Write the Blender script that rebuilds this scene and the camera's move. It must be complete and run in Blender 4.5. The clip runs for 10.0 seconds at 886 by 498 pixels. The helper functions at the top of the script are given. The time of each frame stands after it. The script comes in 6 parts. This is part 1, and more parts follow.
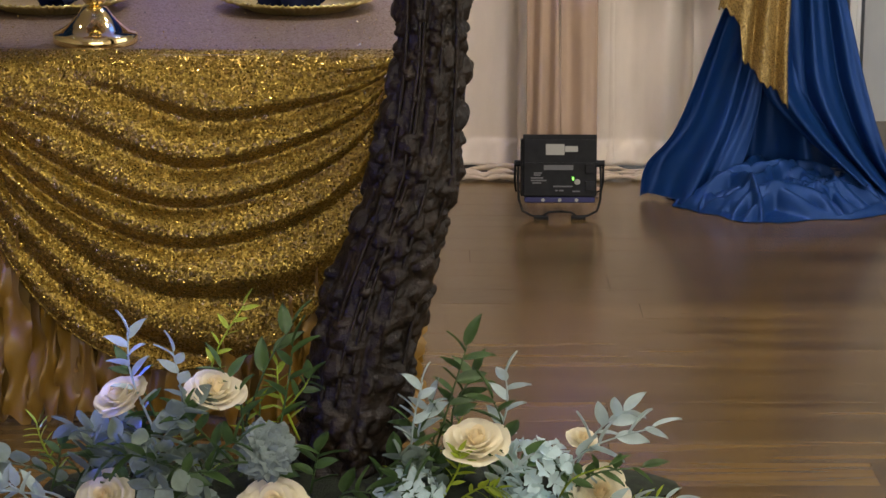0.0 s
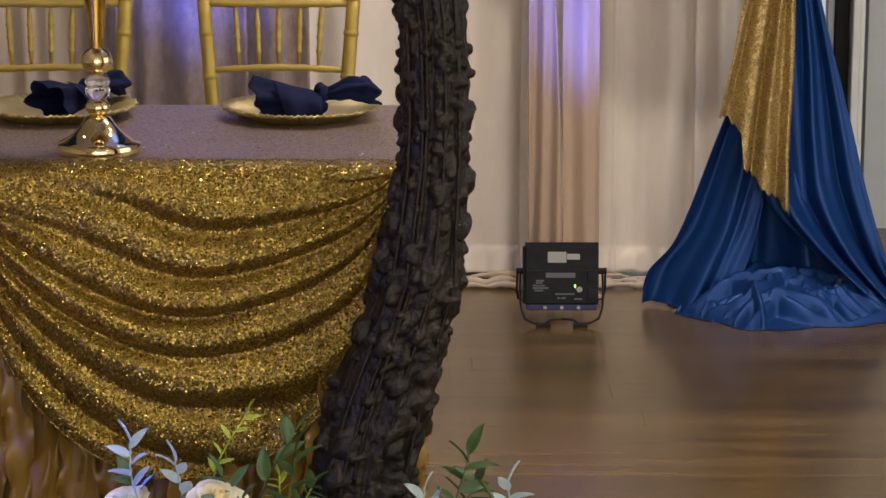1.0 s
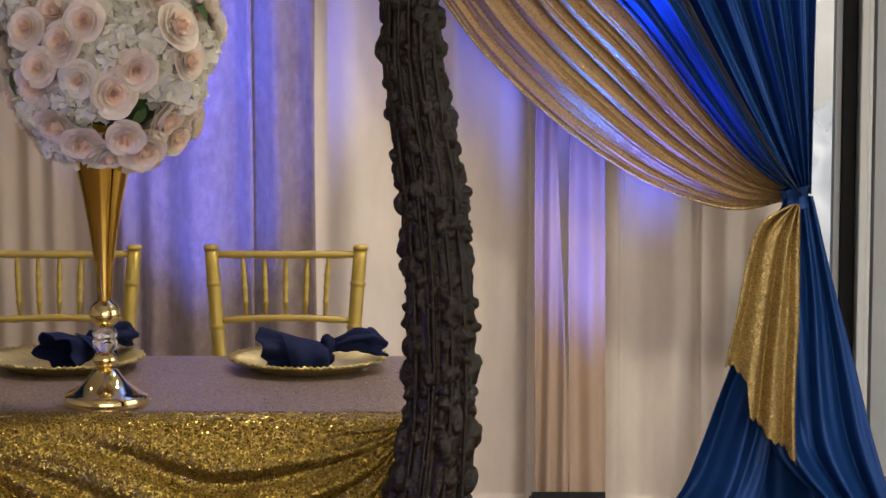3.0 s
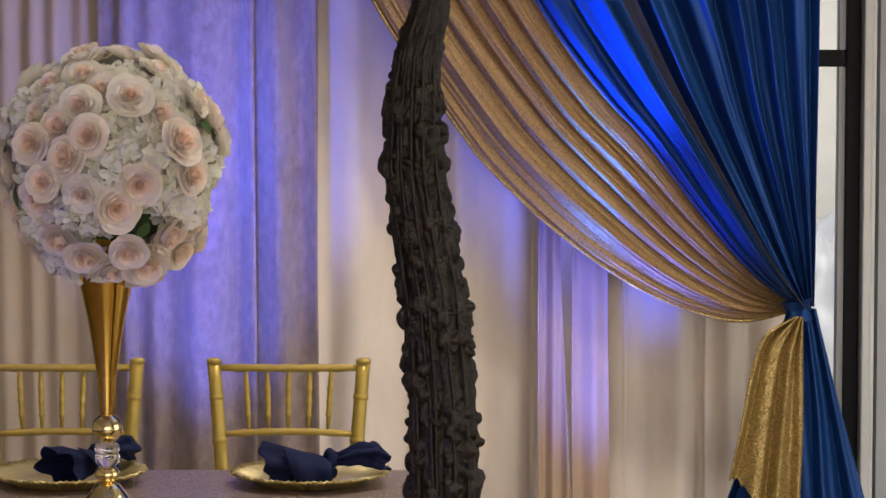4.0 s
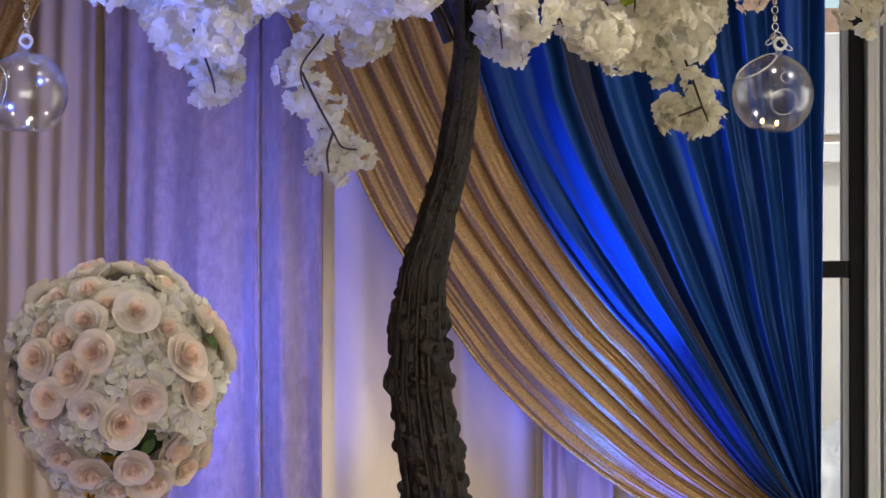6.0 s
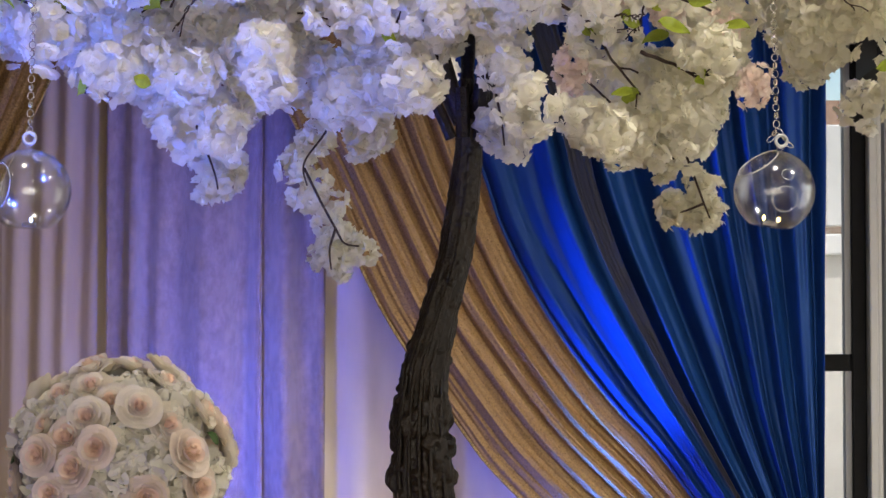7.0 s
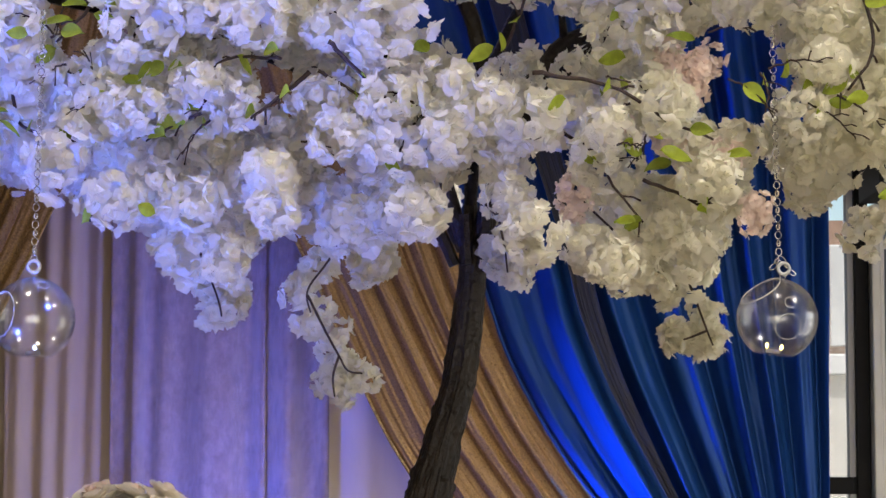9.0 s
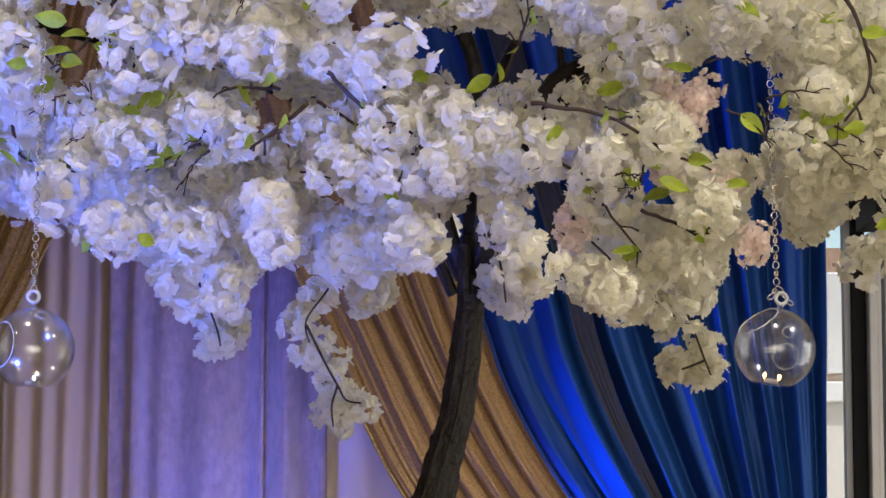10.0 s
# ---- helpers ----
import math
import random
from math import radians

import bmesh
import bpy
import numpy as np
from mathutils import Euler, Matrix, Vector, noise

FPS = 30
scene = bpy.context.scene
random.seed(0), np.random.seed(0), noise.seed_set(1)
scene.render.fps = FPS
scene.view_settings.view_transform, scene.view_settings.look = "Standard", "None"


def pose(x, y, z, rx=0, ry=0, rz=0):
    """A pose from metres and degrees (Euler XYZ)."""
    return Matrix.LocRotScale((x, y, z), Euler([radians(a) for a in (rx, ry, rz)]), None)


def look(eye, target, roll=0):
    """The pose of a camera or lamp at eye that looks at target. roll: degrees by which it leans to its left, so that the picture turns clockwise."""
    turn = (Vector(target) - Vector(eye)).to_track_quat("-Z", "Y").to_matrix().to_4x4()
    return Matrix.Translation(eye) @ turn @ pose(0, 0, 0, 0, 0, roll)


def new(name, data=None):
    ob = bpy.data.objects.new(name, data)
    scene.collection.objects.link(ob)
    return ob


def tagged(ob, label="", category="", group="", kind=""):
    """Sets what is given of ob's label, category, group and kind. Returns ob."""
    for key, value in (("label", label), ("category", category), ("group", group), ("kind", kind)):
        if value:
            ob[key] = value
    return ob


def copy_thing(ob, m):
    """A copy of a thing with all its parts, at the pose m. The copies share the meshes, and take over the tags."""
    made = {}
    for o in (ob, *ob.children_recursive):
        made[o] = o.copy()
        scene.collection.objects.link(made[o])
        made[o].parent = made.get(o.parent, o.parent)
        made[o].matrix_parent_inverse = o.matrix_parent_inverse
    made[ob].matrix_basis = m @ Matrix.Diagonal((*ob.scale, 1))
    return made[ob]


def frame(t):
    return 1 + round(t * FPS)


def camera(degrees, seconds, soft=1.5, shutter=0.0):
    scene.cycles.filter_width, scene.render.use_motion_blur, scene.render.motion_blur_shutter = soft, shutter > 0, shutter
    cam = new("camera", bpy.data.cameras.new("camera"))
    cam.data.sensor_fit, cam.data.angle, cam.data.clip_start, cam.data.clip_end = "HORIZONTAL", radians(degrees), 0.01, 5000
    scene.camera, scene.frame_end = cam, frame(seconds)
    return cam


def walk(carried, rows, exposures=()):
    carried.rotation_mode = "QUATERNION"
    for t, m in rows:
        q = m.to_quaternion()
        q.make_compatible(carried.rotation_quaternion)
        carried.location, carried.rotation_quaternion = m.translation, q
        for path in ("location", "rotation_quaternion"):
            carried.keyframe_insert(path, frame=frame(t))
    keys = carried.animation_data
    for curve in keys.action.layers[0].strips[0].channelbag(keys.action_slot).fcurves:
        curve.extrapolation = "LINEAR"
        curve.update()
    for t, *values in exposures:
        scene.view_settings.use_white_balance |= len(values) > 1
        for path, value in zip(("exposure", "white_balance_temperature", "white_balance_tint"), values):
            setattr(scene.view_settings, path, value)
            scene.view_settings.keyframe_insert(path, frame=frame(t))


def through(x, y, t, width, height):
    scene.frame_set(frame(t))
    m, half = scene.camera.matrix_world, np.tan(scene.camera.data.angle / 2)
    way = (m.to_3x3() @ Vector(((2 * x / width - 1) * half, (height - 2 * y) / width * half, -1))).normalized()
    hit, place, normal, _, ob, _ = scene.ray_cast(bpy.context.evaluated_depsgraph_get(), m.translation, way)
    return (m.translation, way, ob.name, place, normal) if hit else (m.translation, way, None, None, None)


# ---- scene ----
cam = camera(19.77, 10.0, soft=1.5)
# seconds, place of the eye, yaw, pitch, roll
ROWS = [
    (0.0, 0.0000, 0.0000, 1.6000, -0.000, -14.200, -0.077),
    (0.5, -0.0001, -0.0010, 1.6057, 0.022, -12.994, -0.072),
    (1.0, -0.0008, -0.0044, 1.6117, 0.035, -11.861, -0.041),
    (1.5, -0.0013, -0.0054, 1.6184, 0.071, -10.537, -0.004),
    (2.0, -0.0016, -0.0064, 1.6258, 0.106, -9.075, -0.004),
    (2.5, -0.0018, -0.0097, 1.6331, 0.130, -7.738, -0.033),
    (4.0, -0.0008, -0.0121, 1.6481, 0.239, -4.000, 0.009),
    (4.5, -0.0036, -0.0121, 1.6559, 0.239, -2.813, 0.009),
    (5.0, -0.0048, -0.0116, 1.6581, 0.261, -1.579, 0.014),
    (5.5, -0.0036, -0.0149, 1.6654, 0.299, -0.440, 0.025),
    (7.0, -0.0032, -0.0234, 1.6829, 0.376, 2.606, 0.016),
    (7.5, -0.0013, -0.0260, 1.6893, 0.431, 3.661, 0.038),
    (8.0, -0.0014, -0.0296, 1.6940, 0.455, 4.326, 0.012),
    (8.5, -0.0022, -0.0293, 1.6958, 0.460, 4.891, 0.018),
    (9.0, -0.0011, -0.0310, 1.6995, 0.478, 5.247, 0.023),
    (9.5, -0.0029, -0.0346, 1.7020, 0.460, 5.521, 0.041),
    (10.0, -0.0039, -0.0421, 1.7041, 0.406, 5.847, 0.033),
]
walk(cam, [(t, pose(x, y, z, 90 + pitch, roll, yaw)) for t, x, y, z, yaw, pitch, roll in ROWS], exposures=[(0.0, 0.0), (10.0, 0.0)])

# ---- light ----
world = bpy.data.worlds.new("sky")
scene.world = world
world.use_nodes = True
wn = world.node_tree
sky = wn.nodes.new("ShaderNodeTexSky")
sky.sky_type, sky.sun_disc = "NISHITA", False
sky.sun_elevation, sky.sun_rotation = radians(28), radians(200)
wn.links.new(sky.outputs[0], wn.nodes["Background"].inputs[0])
wn.nodes["Background"].inputs[1].default_value = 0.12


def lamp(name, kind, m, energy, colour, **settings):
    data = bpy.data.lights.new(name, kind)
    data.energy, data.color = energy, colour
    for key, value in settings.items():
        if key == "size":
            data.size = value
        elif key == "size_y":
            data.shape, data.size_y = "RECTANGLE", value
        elif key == "spot":
            data.spot_size, data.spot_blend = radians(value), 1.0
        elif key == "radius":
            data.shadow_soft_size = value
        elif key == "angle":
            data.angle = radians(value)
    ob = new(name, data)
    ob.matrix_world = m
    return ob


lamp("sun", "SUN", look((0, 0, 20), (-3, 14, 0)), 2.6, (1.0, 0.95, 0.88), angle=1.0)
# daylight that comes in by the wide windows of the wall behind the camera
lamp("unseen_daylight", "AREA", look((1.0, -2.86, 1.75), (0.6, 6, 1.2)), 120, (1.0, 0.95, 0.88), size=4.4, size_y=2.1)
# fill lamp added at an unseen east window to brighten the lower drapes
lamp("unseen_daylight", "AREA", look((3.15, 4.7, 1.45), (0.6, 6.8, 1.0)), 34, (1.0, 0.95, 0.88), size=2.6, size_y=2.1)
# unseen ceiling spots, added to brighten drapes, floor, crown and sequins
DOWN = [(-0.05, 5.75, 40), (0.62, 5.75, 150), (1.30, 5.75, 70), (-2.3, 5.75, 30)] + [(-2.3, 3.4, 40), (-0.9, 3.4, 40), (0.5, 3.4, 40), (1.9, 3.4, 165)] + [(-2.3, 0.6, 30), (-0.9, 0.6, 60), (0.5, 0.6, 165), (1.9, 0.6, 230)]
for x, y, w in DOWN:
    lamp("fill_spot", "SPOT", pose(x, y, 3.52), w, (1.0, 0.91, 0.79), spot=(116 if y > 5 else 150), radius=0.05)
UP_BLUE = (0.090, 0.135, 1.0)
# each floor light has a narrow core and a wide spill
lamp("uplight_beam", "SPOT", look((0.316, 6.755, 0.262), (0.46, 6.755, 1.9)) @ Matrix.Diagonal((1.5, 1, 1, 1)), 1600, (0.03, 0.165, 1.0), spot=23, radius=0.05)
lamp("uplight_spill", "SPOT", look((0.316, 6.78, 0.262), (0.42, 7.02, 1.6)) @ Matrix.Diagonal((0.80, 1, 1, 1)), 230, UP_BLUE, spot=66, radius=0.06)
lamp("uplight_beam", "SPOT", look((-0.64, 6.72, 0.262), (-0.66, 7.06, 1.9)) @ Matrix.Diagonal((0.7, 1, 1, 1)), 420, UP_BLUE, spot=40, radius=0.05)
lamp("uplight_spill", "SPOT", look((-0.64, 6.72, 0.262), (-0.72, 7.12, 1.8)) @ Matrix.Diagonal((0.75, 1, 1, 1)), 185, UP_BLUE, spot=74, radius=0.06)
lamp("uplight_beam", "SPOT", look((-2.2, 2.2, 0.27), (-0.58, 4.1, 2.46)), 1320, (0.075, 0.150, 1.0), spot=30, radius=0.07)
lamp("uplight_spill", "SPOT", look((-2.2, 2.2, 0.27), (-0.60, 4.9, 0.72)), 110, (0.10, 0.13, 1.0), spot=44, radius=0.07)
# unseen lamp added to tint the left garland leaves while missing the trunk
lamp("uplight_beam", "SPOT", look((-1.02, 4.70, 0.27), (-0.58, 4.33, 0.22)), 36, (0.10, 0.15, 1.0), spot=44, radius=0.07)


# ---- materials ----
def material(name):
    m = bpy.data.materials.new(name)
    m.use_nodes = True
    nt = m.node_tree
    return m, nt, nt.nodes["Principled BSDF"]


def node(nt, kind, **inputs):
    n = nt.nodes.new(kind)
    for key, value in inputs.items():
        n.inputs[key.replace("_", " ")].default_value = value
    return n


def ramp(nt, fac, stops):
    r = nt.nodes.new("ShaderNodeValToRGB")
    els = r.color_ramp.elements
    while len(els) < len(stops):
        els.new(0.5)
    for e, (at, colour) in zip(els, stops):
        e.position, e.color = at, (*colour, 1)
    nt.links.new(fac, r.inputs[0])
    return r.outputs[0]


def coords(nt, scale=(1, 1, 1), rot=(0, 0, 0)):
    tc = nt.nodes.new("ShaderNodeTexCoord")
    mp = nt.nodes.new("ShaderNodeMapping")
    mp.inputs["Scale"].default_value, mp.inputs["Rotation"].default_value = scale, rot
    nt.links.new(tc.outputs["Object"], mp.inputs[0])
    return mp.outputs[0]


def noise_tex(nt, vec, scale, detail=4, rough=0.55):
    n = node(nt, "ShaderNodeTexNoise", Scale=scale, Detail=detail, Roughness=rough)
    nt.links.new(vec, n.inputs["Vector"])
    return n.outputs["Fac"]


def bump(nt, bsdf, height, strength, distance):
    b = node(nt, "ShaderNodeBump", Strength=strength, Distance=distance)
    nt.links.new(height, b.inputs["Height"])
    nt.links.new(b.outputs[0], bsdf.inputs["Normal"])
    return b


def vary(nt, colour, spread):
    return [(0.3, tuple(c * (1 - spread) for c in colour)), (0.7, tuple(min(1, c * (1 + spread)) for c in colour))]


def plain(name, colour, rough=0.6, metal=0.0, spread=0.12, scale=30, relief=0.15, depth=0.002, stretch=(1, 1, 1), sheen=0.0, coat=0.0):
    m, nt, b = material(name)
    v = coords(nt, stretch)
    n = noise_tex(nt, v, scale)
    nt.links.new(ramp(nt, n, vary(nt, colour, spread)), b.inputs["Base Color"])
    b.inputs["Roughness"].default_value, b.inputs["Metallic"].default_value = rough, metal
    b.inputs["Sheen Weight"].default_value, b.inputs["Coat Weight"].default_value = sheen, coat
    bump(nt, b, noise_tex(nt, v, scale * 4), relief, depth)
    return m


def leafy(name, colour, through=0.35, rough=0.5, spread=0.2, scale=40):
    """Thin petals and leaves: a share of the light passes through."""
    m, nt, b = material(name)
    v = coords(nt)
    info = nt.nodes.new("ShaderNodeObjectInfo")
    mix = node(nt, "ShaderNodeMath")
    mix.operation = "MULTIPLY_ADD"
    nt.links.new(info.outputs["Random"], mix.inputs[0])
    mix.inputs[1].default_value = 0.35
    off = node(nt, "ShaderNodeMath")
    off.operation = "SUBTRACT"
    nt.links.new(noise_tex(nt, v, scale), off.inputs[0])
    off.inputs[1].default_value = 0.17
    nt.links.new(off.outputs[0], mix.inputs[2])
    col = ramp(nt, mix.outputs[0], vary(nt, colour, spread))
    nt.links.new(col, b.inputs["Base Color"])
    b.inputs["Roughness"].default_value = rough
    bump(nt, b, noise_tex(nt, v, scale * 5), 0.25, 0.002)
    t = nt.nodes.new("ShaderNodeBsdfTranslucent")
    nt.links.new(col, t.inputs[0])
    mx = nt.nodes.new("ShaderNodeMixShader")
    mx.inputs[0].default_value = through
    nt.links.new(b.outputs[0], mx.inputs[1])
    nt.links.new(t.outputs[0], mx.inputs[2])
    nt.links.new(mx.outputs[0], nt.nodes["Material Output"].inputs[0])
    return m


def sequin(name, colour, dark, cell=230, tilt=0.75, rough=0.22, metal=0.85, share=0.80):
    """Cloth set with small discs, each tilted its own way."""
    m, nt, b = material(name)
    v = coords(nt)
    vo = node(nt, "ShaderNodeTexVoronoi", Scale=cell)
    nt.links.new(v, vo.inputs["Vector"])
    geo = nt.nodes.new("ShaderNodeNewGeometry")
    sub = nt.nodes.new("ShaderNodeVectorMath")
    sub.operation = "SUBTRACT"
    nt.links.new(vo.outputs["Color"], sub.inputs[0])
    sub.inputs[1].default_value = (0.5, 0.5, 0.5)
    sc = nt.nodes.new("ShaderNodeVectorMath")
    sc.operation = "SCALE"
    nt.links.new(sub.outputs[0], sc.inputs[0])
    sc.inputs["Scale"].default_value = tilt
    add = nt.nodes.new("ShaderNodeVectorMath")
    add.operation = "ADD"
    nt.links.new(geo.outputs["Normal"], add.inputs[0])
    nt.links.new(sc.outputs[0], add.inputs[1])
    nrm = nt.nodes.new("ShaderNodeVectorMath")
    nrm.operation = "NORMALIZE"
    nt.links.new(add.outputs[0], nrm.inputs[0])
    nt.links.new(nrm.outputs[0], b.inputs["Normal"])
    sep = nt.nodes.new("ShaderNodeSeparateColor")
    nt.links.new(vo.outputs["Color"], sep.inputs[0])
    nt.links.new(ramp(nt, sep.outputs[1], [(0.1, dark), (0.75, colour)]), b.inputs["Base Color"])
    b.inputs["Metallic"].default_value = metal
    sparkle = ramp(nt, sep.outputs[2], [(share, (rough, rough, rough)), (share + 0.03, (0.09, 0.09, 0.09))])
    nt.links.new(sparkle, b.inputs["Roughness"])
    return m


def drapery(name, colour, rough=0.65, sheen=0.25, spread=0.08, crush=0.0, through=0.0, gloss=0.5):
    m, nt, b = material(name)
    v = coords(nt, (1, 1, 0.35))
    n1 = noise_tex(nt, v, 9, 5, 0.6)
    if crush >= 1:
        n1 = noise_tex(nt, coords(nt, (1, 1, 0.6)), 38, 5, 0.7)
    nt.links.new(ramp(nt, n1, vary(nt, colour, spread)), b.inputs["Base Color"])
    b.inputs["Sheen Weight"].default_value = sheen
    b.inputs["Sheen Roughness"].default_value = 0.4
    b.inputs["Specular IOR Level"].default_value = gloss
    n2 = noise_tex(nt, v, 45, 6, 0.65)
    r = nt.nodes.new("ShaderNodeMapRange")
    r.inputs["To Min"].default_value, r.inputs["To Max"].default_value = rough - 0.12, rough + 0.12
    nt.links.new(n2, r.inputs[0])
    nt.links.new(r.outputs[0], b.inputs["Roughness"])
    w = noise_tex(nt, coords(nt, (1, 1, 1)), 600, 2)
    mixh = nt.nodes.new("ShaderNodeMath")
    mixh.operation = "MULTIPLY_ADD"
    nt.links.new(n2, mixh.inputs[0])
    mixh.inputs[1].default_value = 1.0 + crush
    nt.links.new(w, mixh.inputs[2])
    bump(nt, b, mixh.outputs[0], 0.15 + 0.4 * crush, 0.003 + 0.006 * (crush >= 1))
    if through:
        t = nt.nodes.new("ShaderNodeBsdfTranslucent")
        t.inputs[0].default_value = (*colour, 1)
        mx = nt.nodes.new("ShaderNodeMixShader")
        mx.inputs[0].default_value = through
        nt.links.new(b.outputs[0], mx.inputs[1])
        nt.links.new(t.outputs[0], mx.inputs[2])
        nt.links.new(mx.outputs[0], nt.nodes["Material Output"].inputs[0])
    return m


def glass(name, rough=0.0, ior=1.45, tint=(1, 1, 1)):
    m, nt, b = material(name)
    b.inputs["Base Color"].default_value = (*tint, 1)
    b.inputs["Transmission Weight"].default_value, b.inputs["Roughness"].default_value, b.inputs["IOR"].default_value = 1, rough, ior
    return m


def glow(name, colour, strength):
    m, nt, b = material(name)
    b.inputs["Base Color"].default_value = (*colour, 1)
    b.inputs["Emission Color"].default_value, b.inputs["Emission Strength"].default_value = (*colour, 1), strength
    return m


def wood(name):
    m, nt, b = material(name)
    info = nt.nodes.new("ShaderNodeObjectInfo")
    v = coords(nt, (0.5, 7, 7))
    shift = nt.nodes.new("ShaderNodeVectorMath")
    shift.operation = "ADD"
    mul = nt.nodes.new("ShaderNodeVectorMath")
    mul.operation = "SCALE"
    mul.inputs[0].default_value = (37, 21, 11)
    nt.links.new(info.outputs["Random"], mul.inputs["Scale"])
    nt.links.new(v, shift.inputs[0])
    nt.links.new(mul.outputs[0], shift.inputs[1])
    grain = noise_tex(nt, shift.outputs[0], 3.2, 8, 0.62)
    col = ramp(nt, grain, [(0.22, (0.058, 0.034, 0.011)), (0.5, (0.104, 0.064, 0.023)), (0.78, (0.160, 0.101, 0.039))])
    hsv = node(nt, "ShaderNodeHueSaturation", Saturation=1.0)
    mr = nt.nodes.new("ShaderNodeMapRange")
    mr.inputs["To Min"].default_value, mr.inputs["To Max"].default_value = 0.76, 1.22
    nt.links.new(info.outputs["Random"], mr.inputs[0])
    nt.links.new(mr.outputs[0], hsv.inputs["Value"])
    nt.links.new(col, hsv.inputs["Color"])
    nt.links.new(hsv.outputs[0], b.inputs["Base Color"])
    r = nt.nodes.new("ShaderNodeMapRange")
    r.inputs["To Min"].default_value, r.inputs["To Max"].default_value = 0.21, 0.28
    nt.links.new(grain, r.inputs[0])
    nt.links.new(r.outputs[0], b.inputs["Roughness"])
    bump(nt, b, grain, 0.04, 0.002)
    return m


M_WOOD = wood("floor_wood")
M_WALL = plain("grey_wall_paint", (0.42, 0.43, 0.44), 0.75, scale=6, spread=0.05)
M_BACKWALL = plain("warm_wall_paint", (0.68, 0.63, 0.55), 0.8, scale=5, spread=0.05)
M_CEIL = plain("ceiling_paint", (0.76, 0.74, 0.70), 0.9, scale=5, spread=0.04)
M_WHITE = plain("white_trim_paint", (0.72, 0.72, 0.70), 0.4, scale=12, spread=0.04)
M_BLACK = plain("black_window_metal", (0.010, 0.010, 0.011), 0.65, scale=20, spread=0.2)
M_BLACK.node_tree.nodes["Principled BSDF"].inputs["Specular IOR Level"].default_value = 0.2
M_VELVET = drapery("crushed_velvet_drape", (0.37, 0.275, 0.235), 0.42, sheen=0.5, spread=0.30, crush=1.0, through=0.1)
M_SHADE_MAT = plain("shade_mat", (0.018, 0.026, 0.012), 0.9, scale=60, spread=0.5, relief=1.0, depth=0.01)
M_CREAM = drapery("cream_drape", (0.90, 0.785, 0.675), 0.6, crush=0.5, through=0.12)
M_TAN = drapery("tan_backdrop", (0.61, 0.49, 0.37), 0.6, crush=0.5, through=0.1)
M_SHEER = drapery("tan_sheer", (0.47, 0.33, 0.23), 0.55, crush=0.3, through=0.2)
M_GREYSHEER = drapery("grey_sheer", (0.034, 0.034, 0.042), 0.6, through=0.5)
M_BLUE = drapery("blue_satin", (0.008, 0.040, 0.158), 0.40, sheen=0.0, spread=0.12, crush=0.12, gloss=0.24)
M_BLUE.node_tree.nodes["Principled BSDF"].inputs["Metallic"].default_value = 0.35
M_NAVY = drapery("navy_napkin_cloth", (0.006, 0.010, 0.042), 0.75, sheen=0.0, gloss=0.15)
M_SEQ = sequin("gold_sequin_cloth", (0.40, 0.268, 0.052), (0.14, 0.088, 0.010), cell=310, tilt=0.8, rough=0.30, share=0.885)
M_SWAG = sequin("bronze_sequin_drape", (0.285, 0.172, 0.066), (0.20, 0.120, 0.046), cell=260, tilt=0.42, rough=0.48, metal=0.30, share=0.955)
M_TAIL = sequin("gold_sequin_tail", (0.48, 0.335, 0.12), (0.20, 0.13, 0.04), cell=280, tilt=0.65, rough=0.45, metal=0.5)
M_TOPSEQ = sequin("champagne_sequin_cloth", (0.29, 0.215, 0.172), (0.21, 0.153, 0.123), cell=330, tilt=0.40, rough=0.42, metal=0.35, share=0.972)
# ruffle cloth made darker: shade in the gaps between ruffles put into colour
M_SHADED_LINING = drapery("shaded_lining", (0.20, 0.115, 0.018), 0.7, sheen=0.0)
M_RUFFLE = drapery("gold_taffeta", (0.285, 0.155, 0.015), 0.38, sheen=0.1, spread=0.18, crush=0.2, through=0.15, gloss=0.8)
M_CHAIR = plain("gold_chair_lacquer", (0.46, 0.32, 0.065), 0.42, metal=0.35, scale=25, spread=0.1)
M_GOLD = plain("polished_gold", (0.90, 0.73, 0.36), 0.07, metal=1.0, scale=10, spread=0.06, relief=0.03)
M_BRASS = plain("deep_gold_metal", (0.86, 0.55, 0.12), 0.10, metal=1.0, scale=10, spread=0.06, relief=0.03)
M_PLATE = plain("gold_charger_glaze", (0.55, 0.44, 0.18), 0.38, metal=0.8, scale=18, spread=0.12)
M_SILVER = plain("silver_wire", (0.55, 0.55, 0.56), 0.2, metal=1.0, spread=0.05)
M_CRYSTAL = glass("cut_crystal", 0.0, 1.52)
M_FROST = glass("frosted_cup", 0.35, 1.4)
M_GLASS = bpy.data.materials.new("thin_glass")
M_GLASS.use_nodes = True
gn = M_GLASS.node_tree
gn.nodes.remove(gn.nodes["Principled BSDF"])
g_fr, g_tr, g_gl, g_mx = (gn.nodes.new(k) for k in ("ShaderNodeLayerWeight", "ShaderNodeBsdfTransparent", "ShaderNodeBsdfGlossy", "ShaderNodeMixShader"))
g_fr.inputs[0].default_value = 0.5
g_pw, g_ml = gn.nodes.new("ShaderNodeMath"), gn.nodes.new("ShaderNodeMath")
g_pw.operation, g_ml.operation = "POWER", "MULTIPLY_ADD"
g_pw.inputs[1].default_value, g_ml.inputs[1].default_value, g_ml.inputs[2].default_value = 2.6, 0.9, 0.045
g_tr.inputs[0].default_value = (0.985, 0.99, 0.995, 1)
g_gl.inputs["Roughness"].default_value = 0.16
